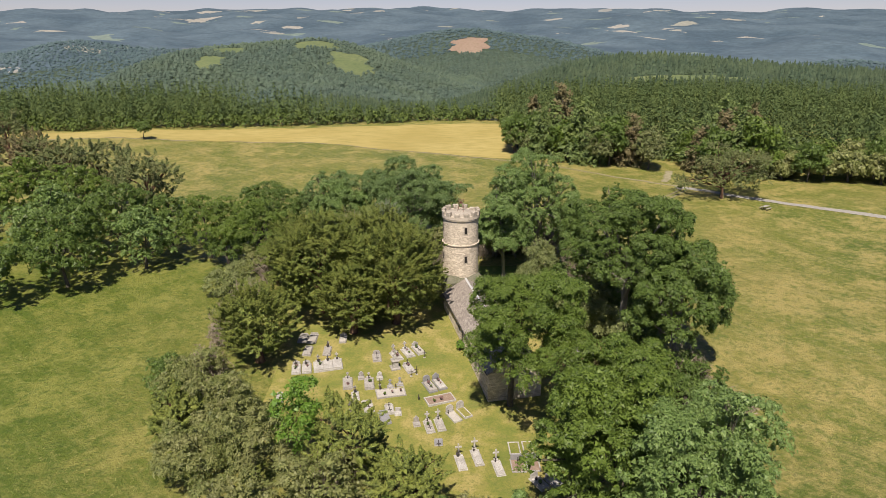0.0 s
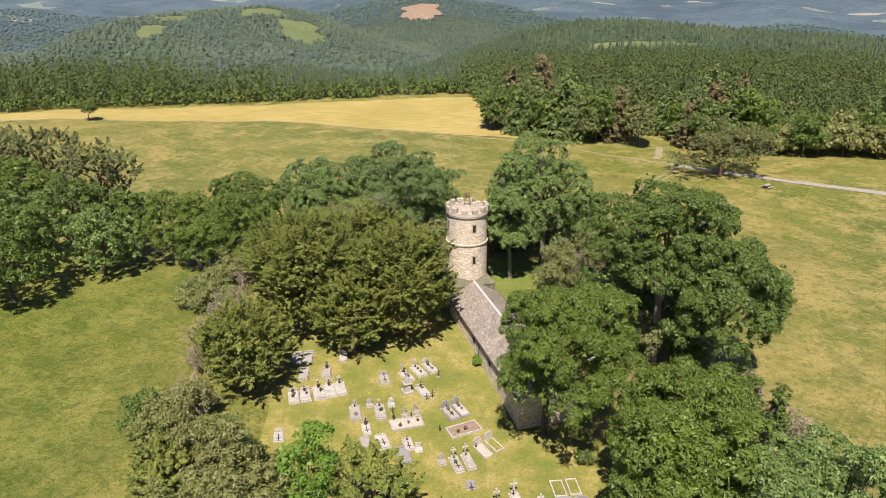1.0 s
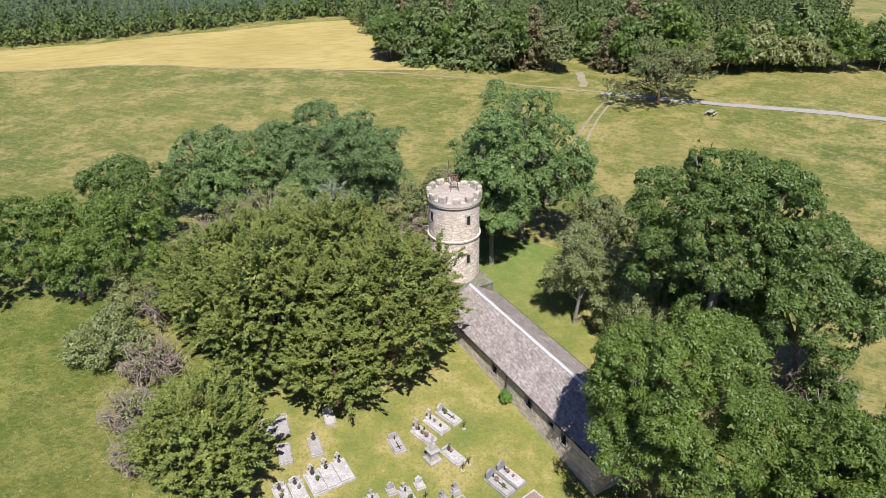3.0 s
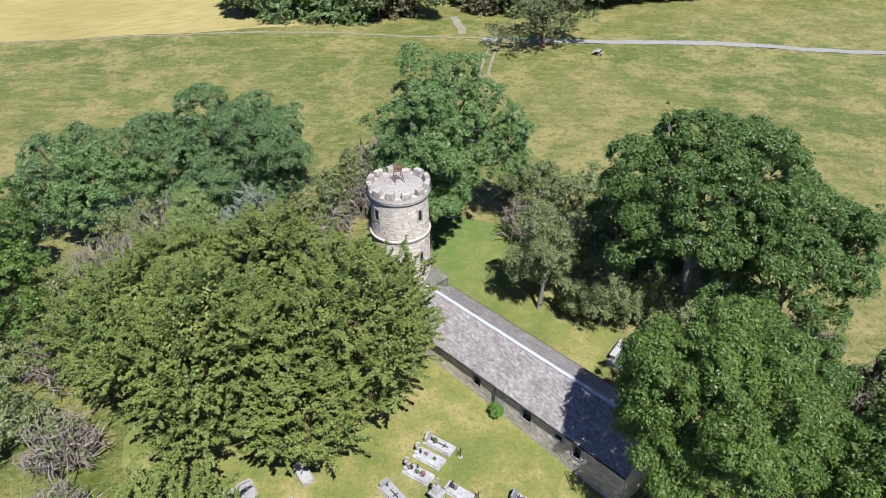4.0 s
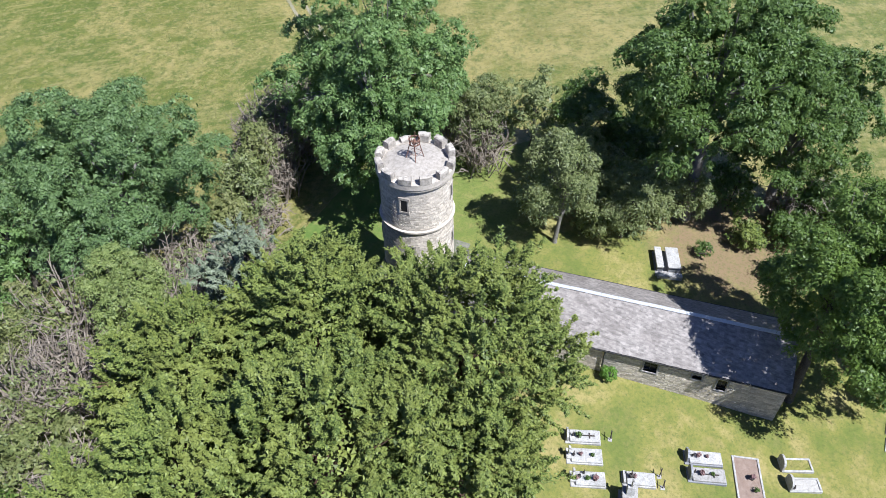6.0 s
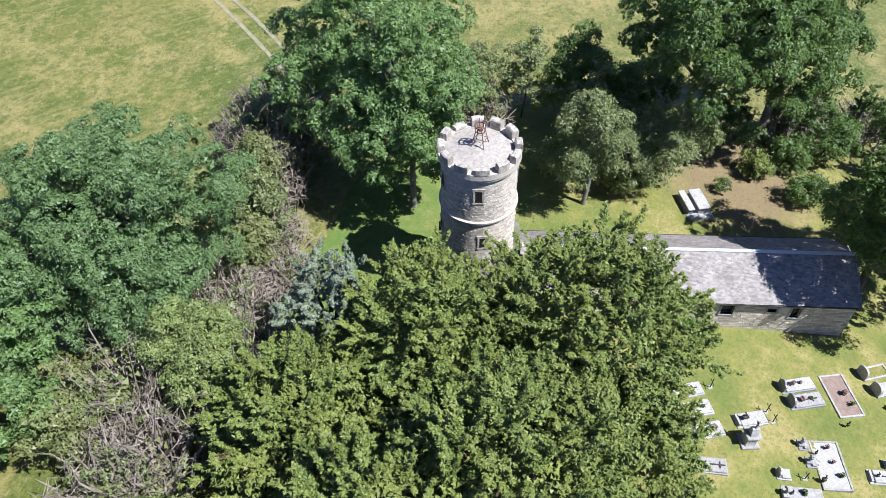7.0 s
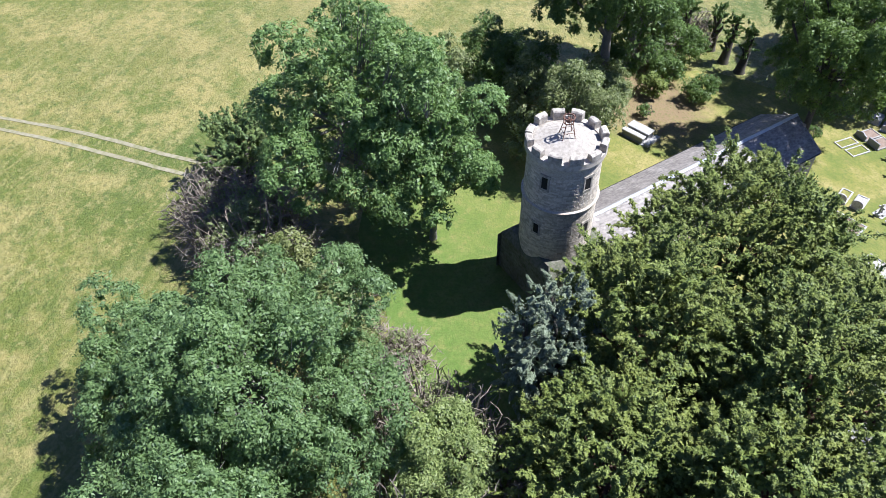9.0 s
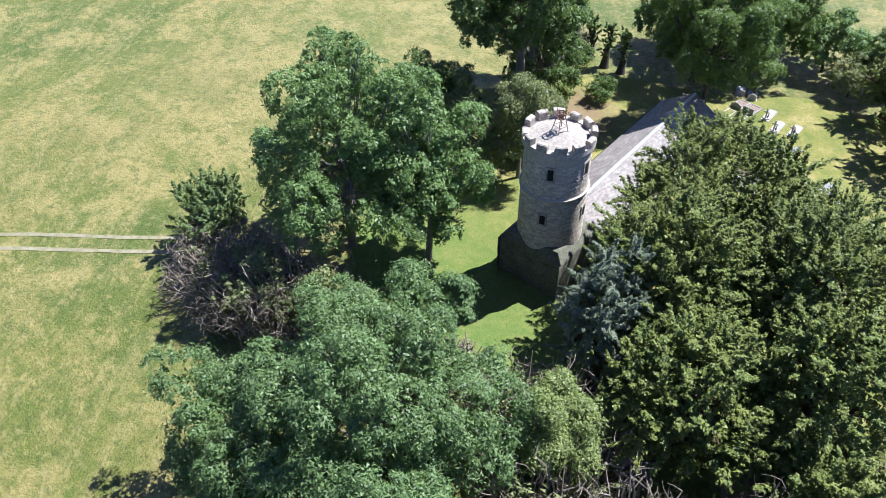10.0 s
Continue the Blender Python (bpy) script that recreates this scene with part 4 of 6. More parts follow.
def broadleaf(name, x, y, top, rx, low, leaf_m, label, seed, boughs=26, clusters=1100, per=20, leaf=0.32, r0=0.35, bark=None, spread=0.36, group="", size=(0.2, 0.36), limbs=9, fill=0.74, lean=(0, 0)):
    rng = random.Random(seed)
    rz = (top - low) / 2
    lumps = lumpy(rng, boughs, rx, rz, low + rz, size, fill=fill)
    lumps[:, :2] += lean
    crown = leaf_crown(lumps, clusters, per, seed, leaf, spread)
    return tree(name, x, y, lumps, crown, leaf_m, bark or M_BARK, label, r0, low + rz * 0.4, limbs, seed, group=group)


def great_yew(x, y, top, rx, low, label, seed, plumes=620, boughs=48, length=1.95):
    rng = random.Random(seed)
    rz = (top - low) / 2
    lumps = lumpy(rng, boughs, rx, rz, low + rz, (0.18, 0.27), -0.7, 0.78, 2)
    lumps = np.concatenate([lumps, [(0, 0, low + rz, rx * 0.82, rx * 0.82, rz * 0.82)]])
    return tree("yew_tree", x, y, lumps, plume_crown(lumps, int(plumes * 0.8), 30, 7, seed, 0.178, length, 0.5), M_YEW, M_REDBARK, label, 0.5, low + rz * 0.5, 10, seed)


def yew(name, x, y, top, rx, low, label, seed, sprays=2200, per=26, boughs=30, leaf=0.3, leaf_m=None, bark=None, length=1.25, lift=0.3):
    rng = random.Random(seed)
    rz = (top - low) / 2
    lumps = lumpy(rng, boughs, rx, rz, low + rz, (0.26, 0.4), -0.6, 0.74, 3)
    crown = spray_crown(lumps, int(sprays * 0.3), int(per * 4.6), seed, leaf * 1.05, length * 1.5, lift + 0.1, 0.3, 0.29)
    return tree(name, x, y, lumps, crown, leaf_m or M_YEW, bark or M_REDBARK, label, 0.5, low + rz * 0.5, 10, seed)


# the great yews beside the tower
great_yew(-6.0, 83.8, 13.1, 5.8, 0.3, "massive dark green churchyard yew with feathery sprays", 11, 780)
great_yew(-11.2, 81.2, 8.6, 3.9, 0.3, "low leaning yew spreading over the graves", 20, 400)
great_yew(-8.6, 92.4, 12.2, 5.0, 0.6, "broad dark yew growing into its neighbour", 12, 560)
great_yew(-15.8, 86.6, 12.8, 6.1, 0.3, "wide dark yew growing into its neighbours", 18, 860)
great_yew(-19.4, 92.0, 11.6, 4.2, 0.6, "tall dark yew at the back of the clump", 19, 420)
great_yew(-21.4, 74.6, 8.8, 3.8, 0.5, "rounded smaller yew beside the white graves", 14, 430)
great_yew(-14.8, 97.6, 9.8, 4.4, 0.6, "spreading yew at the back of the churchyard", 15, 440)
great_yew(-22.4, 96.4, 7.0, 2.6, 0.5, "low yew in the boundary thicket", 16, 220)
broadleaf("vine_clad_tree", -11.5, 104.9, 9.8, 2.7, 0.6, M_VINE, "dead tree smothered in yellow-green vines", 17, 22, 900, 20, 0.17, 0.2, M_PALEBARK, spread=0.3, limbs=16, fill=0.8)

# broadleaved trees round the churchyard
broadleaf("ash_tree", 14.2, 102.6, 17.8, 7.2, 2.6, M_ASH, "tall full-leaved ash tree behind the tower", 21, 30, 2000, 26, 0.25, 0.38, M_PALEBARK, limbs=22, fill=0.84, size=(0.17, 0.31), lean=(-1.4, -0.6))
broadleaf("ash_tree", 9.0, 98.6, 14.6, 4.5, 2.8, M_ASH, "smaller ash beside the lawn", 31, 20, 900, 26, 0.25, 0.28, M_PALEBARK, limbs=14, fill=0.84, size=(0.2, 0.34))
broadleaf("locust_tree", -5.0, 113.2, 15.4, 6.6, 1.2, M_LOCUST, "blue-green feathery tree in the boundary hedge", 22, 32, 2300, 28, 0.2, 0.3, M_PALEBARK, limbs=18, fill=0.82, size=(0.17, 0.32))
broadleaf("locust_tree", -1.0, 118.6, 11.0, 5.0, 0.6, M_LOCUST, "lower blue-green tree at the hedge's corner", 32, 22, 1200, 26, 0.2, 0.22, fill=0.82)
broadleaf("locust_tree", -11.5, 117.6, 13.0, 5.0, 0.6, M_LOCUST, "tall blue-green tree above the hedge", 39, 24, 1300, 26, 0.2, 0.24, limbs=12, fill=0.82)
broadleaf("sycamore_tree", 21.2, 77.2, 20.4, 6.9, 6.0, M_OAK, "very large dark sycamore with several trunks", 23, 38, 2300, 25, 0.27, 0.5, M_PALEBARK, limbs=20, fill=0.8, size=(0.18, 0.33))
broadleaf("sycamore_tree", 25.6, 71.4, 16.0, 5.4, 3.0, M_OAK, "large dark sycamore at the meadow's edge", 33, 28, 1500, 22, 0.28, 0.42, M_PALEBARK, limbs=16)
broadleaf("maple_tree", 7.1, 65.9, 16.4, 5.4, 4.2, M_MAPLE, "green maple shading the end of the church", 24, 30, 2100, 28, 0.22, 0.32, limbs=18, lean=(1.1, -2.3), fill=0.8)
broadleaf("maple_tree", 15.2, 55.6, 13.6, 5.2, 1.6, M_MAPLE, "broad bright green maple at the churchyard boundary", 25, 26, 1400, 22, 0.25, 0.35)
broadleaf("maple_tree", 13.6, 47.0, 14.2, 5.8, 1.0, M_MAPLE, "tall green maple below the graves", 35, 26, 1500, 22, 0.28, 0.3, limbs=12, fill=0.8)
broadleaf("ash_tree", 18.2, 42.0, 16.0, 6.0, 0.8, M_ASH, "tall grey-green ash below the churchyard", 34, 28, 1600, 22, 0.26, 0.3, limbs=16, fill=0.82)
broadleaf("ash_tree", 22.6, 51.5, 9.0, 3.8, 0.4, M_ASH, "grey-green ash thicket at the meadow's edge", 41, 22, 800, 20, 0.28, 0.25)
broadleaf("hawthorn_tree", 12.6, 85.4, 11.8, 2.7, 0.6, M_HAW, "thin grey-green hawthorn with bare twigs", 26, 20, 900, 18, 0.2, 0.2, M_PALEBARK, limbs=18, fill=0.85)
broadleaf("hawthorn_tree", 16.0, 81.0, 6.4, 3.2, 0.6, M_HAW, "grey-green hawthorn beside the white tomb", 27, 14, 650, 18, 0.2, 0.16)
broadleaf("hawthorn_tree", 20.6, 96.6, 8.4, 2.9, 0.3, M_HAW, "scrubby hawthorn in the boundary hedge", 36, 14, 500, 18, 0.22, 0.16)
broadleaf("hawthorn_tree", 23.6, 88.0, 9.4, 3.2, 0.3, M_OAK, "dark hedge tree at the boundary", 37, 14, 500, 18, 0.26, 0.16)
yew("dark_conifer", 21.0, 111.0, 6.5, 2.8, 0.3, "small dark conifer at the meadow track's end", 38, 600, 20, 14, 0.28, M_SPRUCE, M_BARK, 0.7, 0.3)
yew("blue_spruce", -8.2, 98.2, 13.0, 2.5, 0.6, "small silvery blue spruce", 28, 1100, 22, 22, 0.2, M_BLUE, M_BARK, 0.55, 0.2)
for k, (x, y, top, r, m, lab) in enumerate([
        (-28.5, 103.8, 11.0, 4.8, M_MAPLE, "round bright green tree in the hedge line"), (-37.5, 108.2, 10.5, 5.0, M_MAPLE, "green tree in the hedge line"),
        (-29.0, 114.5, 10.5, 5.2, M_OAK, "dark green tree behind the hedge"), (-17.0, 116.5, 10.0, 5.2, M_ASH, "green ash in the hedge line"),
        (-20.5, 121.0, 11.0, 5.0, M_LOCUST, "blue-green tree behind the hedge"), (-33.5, 104.6, 6.0, 3.0, M_OAK, "low bush at the meadow's edge"),
        (-46.0, 103.5, 9.0, 5.0, M_ASH, "leafy tree at the edge of the small wood"), (-54.5, 96.0, 11.5, 6.4, M_OAK, "large round oak at the edge of the small wood"),
        (-63.0, 88.0, 10.5, 6.0, M_OAK, "dark oak at the edge of the small wood"), (-61.0, 106.0, 12.0, 6.2, M_ASH, "tall ash in the small wood"),
        (-75.0, 100.0, 12.0, 6.8, M_OAK, "dark oak in the small wood"), (-73.0, 122.0, 13.0, 6.2, M_MAPLE, "green tree in the small wood"),
        (-84.0, 112.0, 13.0, 6.6, M_OAK, "dark oak deep in the small wood"), (-70.0, 80.0, 9.0, 5.2, M_ASH, "leafy ash at the edge of the small wood"),
        (-52.0, 109.0, 12.5, 5.6, M_OAK, "dark oak in the small wood"), (-62.0, 117.0, 13.5, 6.0, M_MAPLE, "green tree in the small wood"), (-80.0, 92.0, 12.0, 6.4, M_ASH, "leafy ash in the small wood"),
        (-86.0, 126.0, 14.5, 6.4, M_OAK, "tall oak in the small wood"), (-104.0, 140.0, 15.0, 7.0, M_OAK, "tall oak in the small wood"), (-97.0, 112.0, 14.0, 7.0, M_MAPLE, "green tree in the small wood"), (-45.0, 112.0, 9.5, 4.6, M_OAK, "dark tree at the edge of the small wood")]):
    broadleaf("hedge_tree" if k < 6 else "oak_tree", x, y, top, r, 0.4, m, lab, 50 + k, 24, int(r * r * (26 if k < 6 else 16)), 20 if k < 6 else 13, 0.27 if k < 6 else 0.42, 0.28, limbs=5)
for k, (x, y, top, r) in enumerate([(-52.0, 121.0, 13.5, 5.6), (-64.0, 130.0, 13.5, 5.6), (-80.0, 138.0, 14.0, 6.0), (-95.0, 155.0, 15.5, 6.4), (-72.0, 131.0, 14.5, 6.0)]):
    yew("scots_pine", x, y, top, r, 1.2, "grey-green pine with reddish dead boughs", 70 + k, 700, 20, 22, 0.4, M_PINE if k != 2 else M_RED, M_REDBARK, 1.0, 0.3)

# slender ivy-clad stems in the gap of the eastern hedge
for k, (x, y) in enumerate([(26.4, 60.8), (23.8, 61.0), (21.6, 60.6), (27.9, 63.4)]):
    yew("ivy_clad_stem", x, y, 6.2 + 0.5 * (k % 2), 0.85, 0.2, "slender dead stem wrapped in dark ivy", 180 + k, 130, 16, 9, 0.24, M_OAK, M_BARK, 0.35, 0.2)

# low dark trees closing the churchyard below the graves
for k, (x, y, top, r) in enumerate([(6.8, 42.5, 6.6, 3.9), (0.5, 40.5, 6.2, 3.9), (12.6, 43.0, 6.6, 3.6), (-6.0, 41.5, 5.8, 3.8)]):
    broadleaf("boundary_tree", x, y, top, r, 0.3, M_OAK if k else M_ASH, "low dark tree at the churchyard's lower boundary", 170 + k, 18, 380, 20, 0.34, 0.2, limbs=5)

# shrubs and thickets
for k, (x, y, top, r, m, lab) in enumerate([
        (-26.8, 66.5, 5.8, 3.4, M_SHRUB, "pale vine-covered shrub in the thicket"), (-21.6, 61.0, 6.6, 4.0, M_SHRUB, "dense vine-covered shrub in the thicket"),
        (-13.2, 55.8, 9.8, 2.9, M_BRIGHT, "bright green young tree in the thicket"), (-22.5, 54.5, 5.4, 4.2, M_SHRUB, "dense pale green shrub in the thicket"),
        (-17.0, 54.4, 7.6, 3.8, M_SHRUB, "dense vine-covered shrub in the thicket"), (-10.0, 48.5, 6.4, 3.8, M_SHRUB, "pale tangled shrub in the thicket"),
        (-17.0, 47.5, 4.6, 3.8, M_SHRUB, "pale tangled shrub in the thicket"), (-29.4, 67.2, 5.2, 2.4, M_OAK, "dark green bush at the thicket's edge"),
        (2.0, 45.5, 4.2, 2.8, M_SHRUB, "tangled shrub at the churchyard's corner"), (-23.6, 103.0, 6.4, 3.0, M_SHRUB, "tangled green shrub among dead boughs"),
        (-16.0, 111.5, 6.5, 3.2, M_SHRUB, "half-dead tangled shrub in the hedge"), (5.2, 109.6, 7.6, 2.4, M_SHRUB, "half-dead grey-green shrub in the hedge"),
        (10.5, 112.0, 6.0, 2.8, M_HAW, "half-dead grey-green shrub in the hedge"), (-1.0, 107.4, 6.4, 2.1, M_SHRUB, "ivy-clad half-dead shrub beside the lawn"), (2.4, 108.3, 7.0, 2.3, M_HAW, "ivy-clad half-dead shrub beside the lawn"), (-21.0, 104.5, 4.5, 3.4, M_SHRUB, "scrubby pale green thicket bush"),
        (-27.0, 101.0, 4.5, 3.6, M_SHRUB, "scrubby pale green thicket bush"), (-30.0, 93.0, 4.5, 3.4, M_HAW, "scrubby pale green thicket bush"),
        (20.5, 72.0, 2.2, 1.3, M_YEW, "clipped round dark green bush"), (18.5, 68.0, 2.4, 1.6, M_OAK, "round dark bush on the grass"), (22.5, 69.0, 2.6, 1.7, M_OAK, "round dark bush on the grass"),
        (22.6, 92.4, 8.6, 3.0, M_HAW, "scrubby grey-green hedge tree behind the lawn"), (19.6, 86.0, 8.0, 2.8, M_HAW, "scrubby grey-green hedge tree behind the lawn"), (14.6, 87.6, 5.2, 2.0, M_HAW, "scrubby grey-green bush under the hawthorn"), (15.3, 82.6, 4.6, 2.2, M_SHRUB, "scrubby pale bush under the hawthorn"),
        (20.5, 78.0, 5.0, 2.6, M_HAW, "low scrub under the sycamore"), (24.5, 84.0, 5.0, 3.2, M_OAK, "dark scrub under the sycamore"), (28.0, 82.0, 4.0, 3.0, M_OAK, "dark scrub at the meadow's edge"), (25.0, 66.0, 4.0, 2.8, M_OAK, "dark scrub under the trees"),
        (23.8, 74.4, 4.8, 2.4, M_OAK, "dark scrub under the sycamore"), (26.2, 68.4, 5.0, 2.6, M_OAK, "dark scrub under the sycamore"), (17.5, 74.6, 1.3, 0.7, M_OAK, "small round bush behind the white tomb"), (2.05, 76.9, 1.3, 0.55, M_BRIGHT, "small green shrub against the church wall"), (9.9, 61.5, 1.4, 0.9, M_OAK, "low dark bush under the maple")]):
    broadleaf("shrub", x, y, top, r, 0.05, m, lab, 90 + k, 14, int(50 + r * r * 24), 18, 0.26 if r > 1 else 0.14, 0.08, spread=0.36 if r > 1 else 0.16, limbs=6)
for k, (x, y, top, r) in enumerate([(-8.2, 53.4, 8.2, 3.5), (-2.9, 47.6, 7.4, 2.9), (-25.4, 60.0, 5.4, 2.8)]):
    yew("young_yew", x, y, top, r, 0.2, "olive-green young yew in the thicket", 120 + k, 800, 24, 16, 0.26, M_YEW, M_REDBARK, 0.7)


def bramble(x, y, rx, top, n, label, seed, name="dead_thicket", leaf_m=None):
    """A tangle of bare arching twigs, with a few leaves."""
    r = np.random.RandomState(seed)
    t = thing(name, pose(x, y, h(x, y)), label, "thicket")
    pieces = []
    for k in range(n):
        a, d = r.uniform(0, 6.28), r.uniform(0.1, 0.75) * rx
        p = np.array([d * math.cos(a), d * math.sin(a), r.uniform(-0.1, 0.5) * top])
        b, ln = a + r.normal() * 0.8, r.uniform(0.5, 1.3) * rx * 0.75
        e = p + np.array([ln * math.cos(b) * 0.7, ln * math.sin(b) * 0.7, 0])
        e[2] = top * r.uniform(0.35, 1.05) * (1 - 0.35 * (np.hypot(e[0], e[1]) / rx) ** 2)
        mid = (p + e) / 2 + r.normal(size=3) * 0.25 + np.array([0, 0, 0.5])
        w = r.uniform(0.034, 0.07)
        pieces.append(tube([p, mid, e], [w * 1.4, w, w * 0.4], 3))
        for j in range(3):
            q = mid + (e - mid) * r.uniform(0, 1)
            g = q + r.normal(size=3) * np.array([0.5, 0.5, 0.35]) * rx * 0.3 + np.array([0, 0, 0.15])
            pieces.append(tube([q, (q + g) / 2 + r.normal(size=3) * 0.1, g], [w * 0.6, w * 0.45, w * 0.2], 3))
    v, f = join(pieces)
    under("twig_tangle", mesh_np("twig_tangle", v, f, M_TWIG), t)["kind"] = "stuff"
    lumps = np.array([(0, 0, top * 0.35, rx * 0.75, rx * 0.75, top * 0.45)])
    under("foliage", mesh_np("foliage", *leaf_crown(lumps, int(20 * rx), 10, seed, 0.22, 0.3), leaf_m or M_HAW), t)["kind"] = "stuff"
    return t


for k, (x, y, rx, top) in enumerate([(14.5, 111.5, 3.6, 6.0), (7.0, 109.0, 2.6, 7.2), (-7.6, 105.2, 3.0, 8.0), (-14.0, 109.2, 3.4, 8.6), (9.2, 111.6, 3.2, 8.0), (26.5, 69.0, 2.8, 5.5),
                                     (3.0, 108.0, 2.4, 3.6), (-26.0, 70.0, 2.4, 5.0), (-9.5, 52.5, 2.4, 5.0), (-22.0, 100.0, 3.2, 6.5), (18.5, 112.0, 3.4, 5.0), (-2.0, 107.8, 2.8, 4.2), (1.0, 107.0, 2.4, 3.6), (-4.8, 107.0, 2.6, 5.0), (4.8, 109.0, 2.8, 6.0), (-17.0, 105.5, 3.2, 7.2), (12.0, 110.2, 2.8, 6.0), (28.5, 62.5, 3.0, 4.0), (-8.0, 103.4, 2.2, 6.0), (-10.2, 103.4, 2.6, 8.4), (-13.3, 100.6, 2.0, 3.0), (-1.5, 104.6, 2.0, 3.2), (13.3, 111.5, 3.2, 6.0), (-26.0, 89.0, 2.6, 4.4), (-27.2, 83.0, 2.4, 3.6), (-26.4, 78.6, 2.2, 3.6), (-12.6, 103.0, 2.4, 7.0), (-19.6, 107.0, 3.2, 7.6), (-24.6, 97.5, 2.8, 5.6), (16.0, 114.0, 3.4, 5.0), (18.4, 95.2, 2.6, 6.4), (21.6, 100.4, 2.8, 6.0), (11.5, 113.4, 3.2, 6.4)]):
    bramble(x, y, rx, top, 145, "grey-brown tangle of dead arching boughs", 140 + k)


# ---- the wood beyond the track ----
def conifer_lumps(rng, top, rx, low):
    out = []
    z = low
    while z < top - 0.5:
        q = (z - low) / (top - low)
        r = rx * (1 - q) ** 0.85 + 0.15
        n = max(3, int(7 * (1 - q)) + 2)
        for k in range(n):
            a = rng.uniform(0, 6.28)
            s = r * 0.5 + 0.15
            out.append((r * 0.6 * math.cos(a), r * 0.6 * math.sin(a), z - 0.1 * r, s, s, s * 0.5 + 0.1))
        z += 0.55 + 0.5 * (1 - q)
    out.append((0, 0, top - 0.6, 0.25, 0.25, 0.7))
    return np.array(out)


def template_conifer(name, top, rx, leaf_m, label, seed):
    rng = random.Random(seed)
    lumps = conifer_lumps(rng, top, rx, 1.2)
    return tree(name, 0, 0, lumps, spray_crown(lumps, 260, 13, seed, 0.8, 1.5, 0.02, 0.5, 0.42), leaf_m, M_BARK, label, 0.22, top * 0.6, 4, seed, group="trees at the edge of the wood")


W_TREES = [template_conifer("spruce_tree", 14.0, 4.2, M_SPRUCE, "dark green spruce at the edge of the wood", 201),
           template_conifer("spruce_tree", 11.0, 3.9, M_SPRUCE, "dark spruce at the edge of the wood", 202),
           template_conifer("browned_spruce", 13.0, 3.0, M_RED, "half-dead browned spruce in the wood", 203)]
for k, (m, top, r, lab) in enumerate([(M_MAPLE, 10, 4.4, "full-leaved green tree at the edge of the wood"), (M_OAK, 11, 4.8, "dark oak at the edge of the wood"), (M_PINE, 12, 4.6, "rounded dark pine at the edge of the wood"), (M_SHRUB, 6, 3.4, "pale scrub tree at the edge of the wood")]):
    W_TREES.append(broadleaf("wood_tree", 0, 0, top, r, 0.5, m, lab, 210 + k, 16, 270, 7, 0.75, 0.25, spread=0.65, limbs=3, group="trees at the edge of the wood"))
EDGE = np.array([(18.0, 187.0), (36.0, 173.0), (62.0, 163.0), (80.0, 154.0), (123.0, 142.0), (190.0, 118.0)])
rng = random.Random(77)
first = set()
for row in range(3):
    s = 0.0
    while s < 1.0:
        q = s * (len(EDGE) - 1)
        i = min(int(q), len(EDGE) - 2)
        p = EDGE[i] + (EDGE[i + 1] - EDGE[i]) * (q - i)
        x, y = p[0] + row * 2.4 + rng.uniform(-1.5, 1.5), p[1] + row * 6.0 + 2 + rng.uniform(-1.8, 1.8)
        s += rng.uniform(0.018, 0.034) * (1 + 0.12 * row)
        if abs(x - 54) < 3.0 and row < 3:
            continue
        pick = rng.random()
        east = x > 75
        kind = (rng.choice([6, 3, 6, 4, 6]) if east else (rng.choice([4, 3, 5, 0]) if x < 45 else rng.choice([0, 5, 1, 3, 4, 0, 2]))) if row < 2 else (rng.choice([3, 4, 6, 6, 1]) if east else rng.choice([0, 0, 1, 2, 0, 4, 5]))
        sc = rng.uniform(0.78, 1.25) * (0.9 if x < 30 else (0.92 if east else 1.08))
        src = W_TREES[kind]
        m = pose(x, y, h(x, y), 0, 0, rng.uniform(0, 360)) @ Matrix.Diagonal((sc, sc, sc * rng.uniform(0.9, 1.1), 1))
        if kind not in first:
            first.add(kind)
            src.matrix_world = m
        else:
            copy_thing(src, m)
for kind, src in enumerate(W_TREES):
    if kind not in first:
        src.matrix_world = pose(70 + 6 * kind, 170, h(70 + 6 * kind, 170))

# the wind-shaped pine beside the road
rng = random.Random(301)
lumps = np.array([(rng.uniform(-1, 1) * 8.2, rng.uniform(-1, 1) * 4.6, rng.uniform(3.2, 9.6), q, q, q * 0.5) for q in [rng.uniform(0.9, 2.0) for k in range(46)]])
lumps[:, 2] -= (lumps[:, 0] / 8.2) ** 2 * 1.8
tree("scots_pine", 57.5, 142.5, lumps, spray_crown(lumps, 700, 30, 301, 0.36, 0.9, 0.25), M_PINE, M_REDBARK, "spreading flat-topped pine with reddish boughs beside the road", 0.35, 2.6, 30, 301)
tree("field_tree", -86.5, 205.0, lumpy(random.Random(5), 9, 2.0, 1.6, 3.4), leaf_crown(lumpy(random.Random(5), 9, 2.0, 1.6, 3.4), 160, 12, 5, 0.4, 0.4), M_OAK, M_BARK, "small lone tree at the edge of the ripe field", 0.12, 2.2, 4, 5)


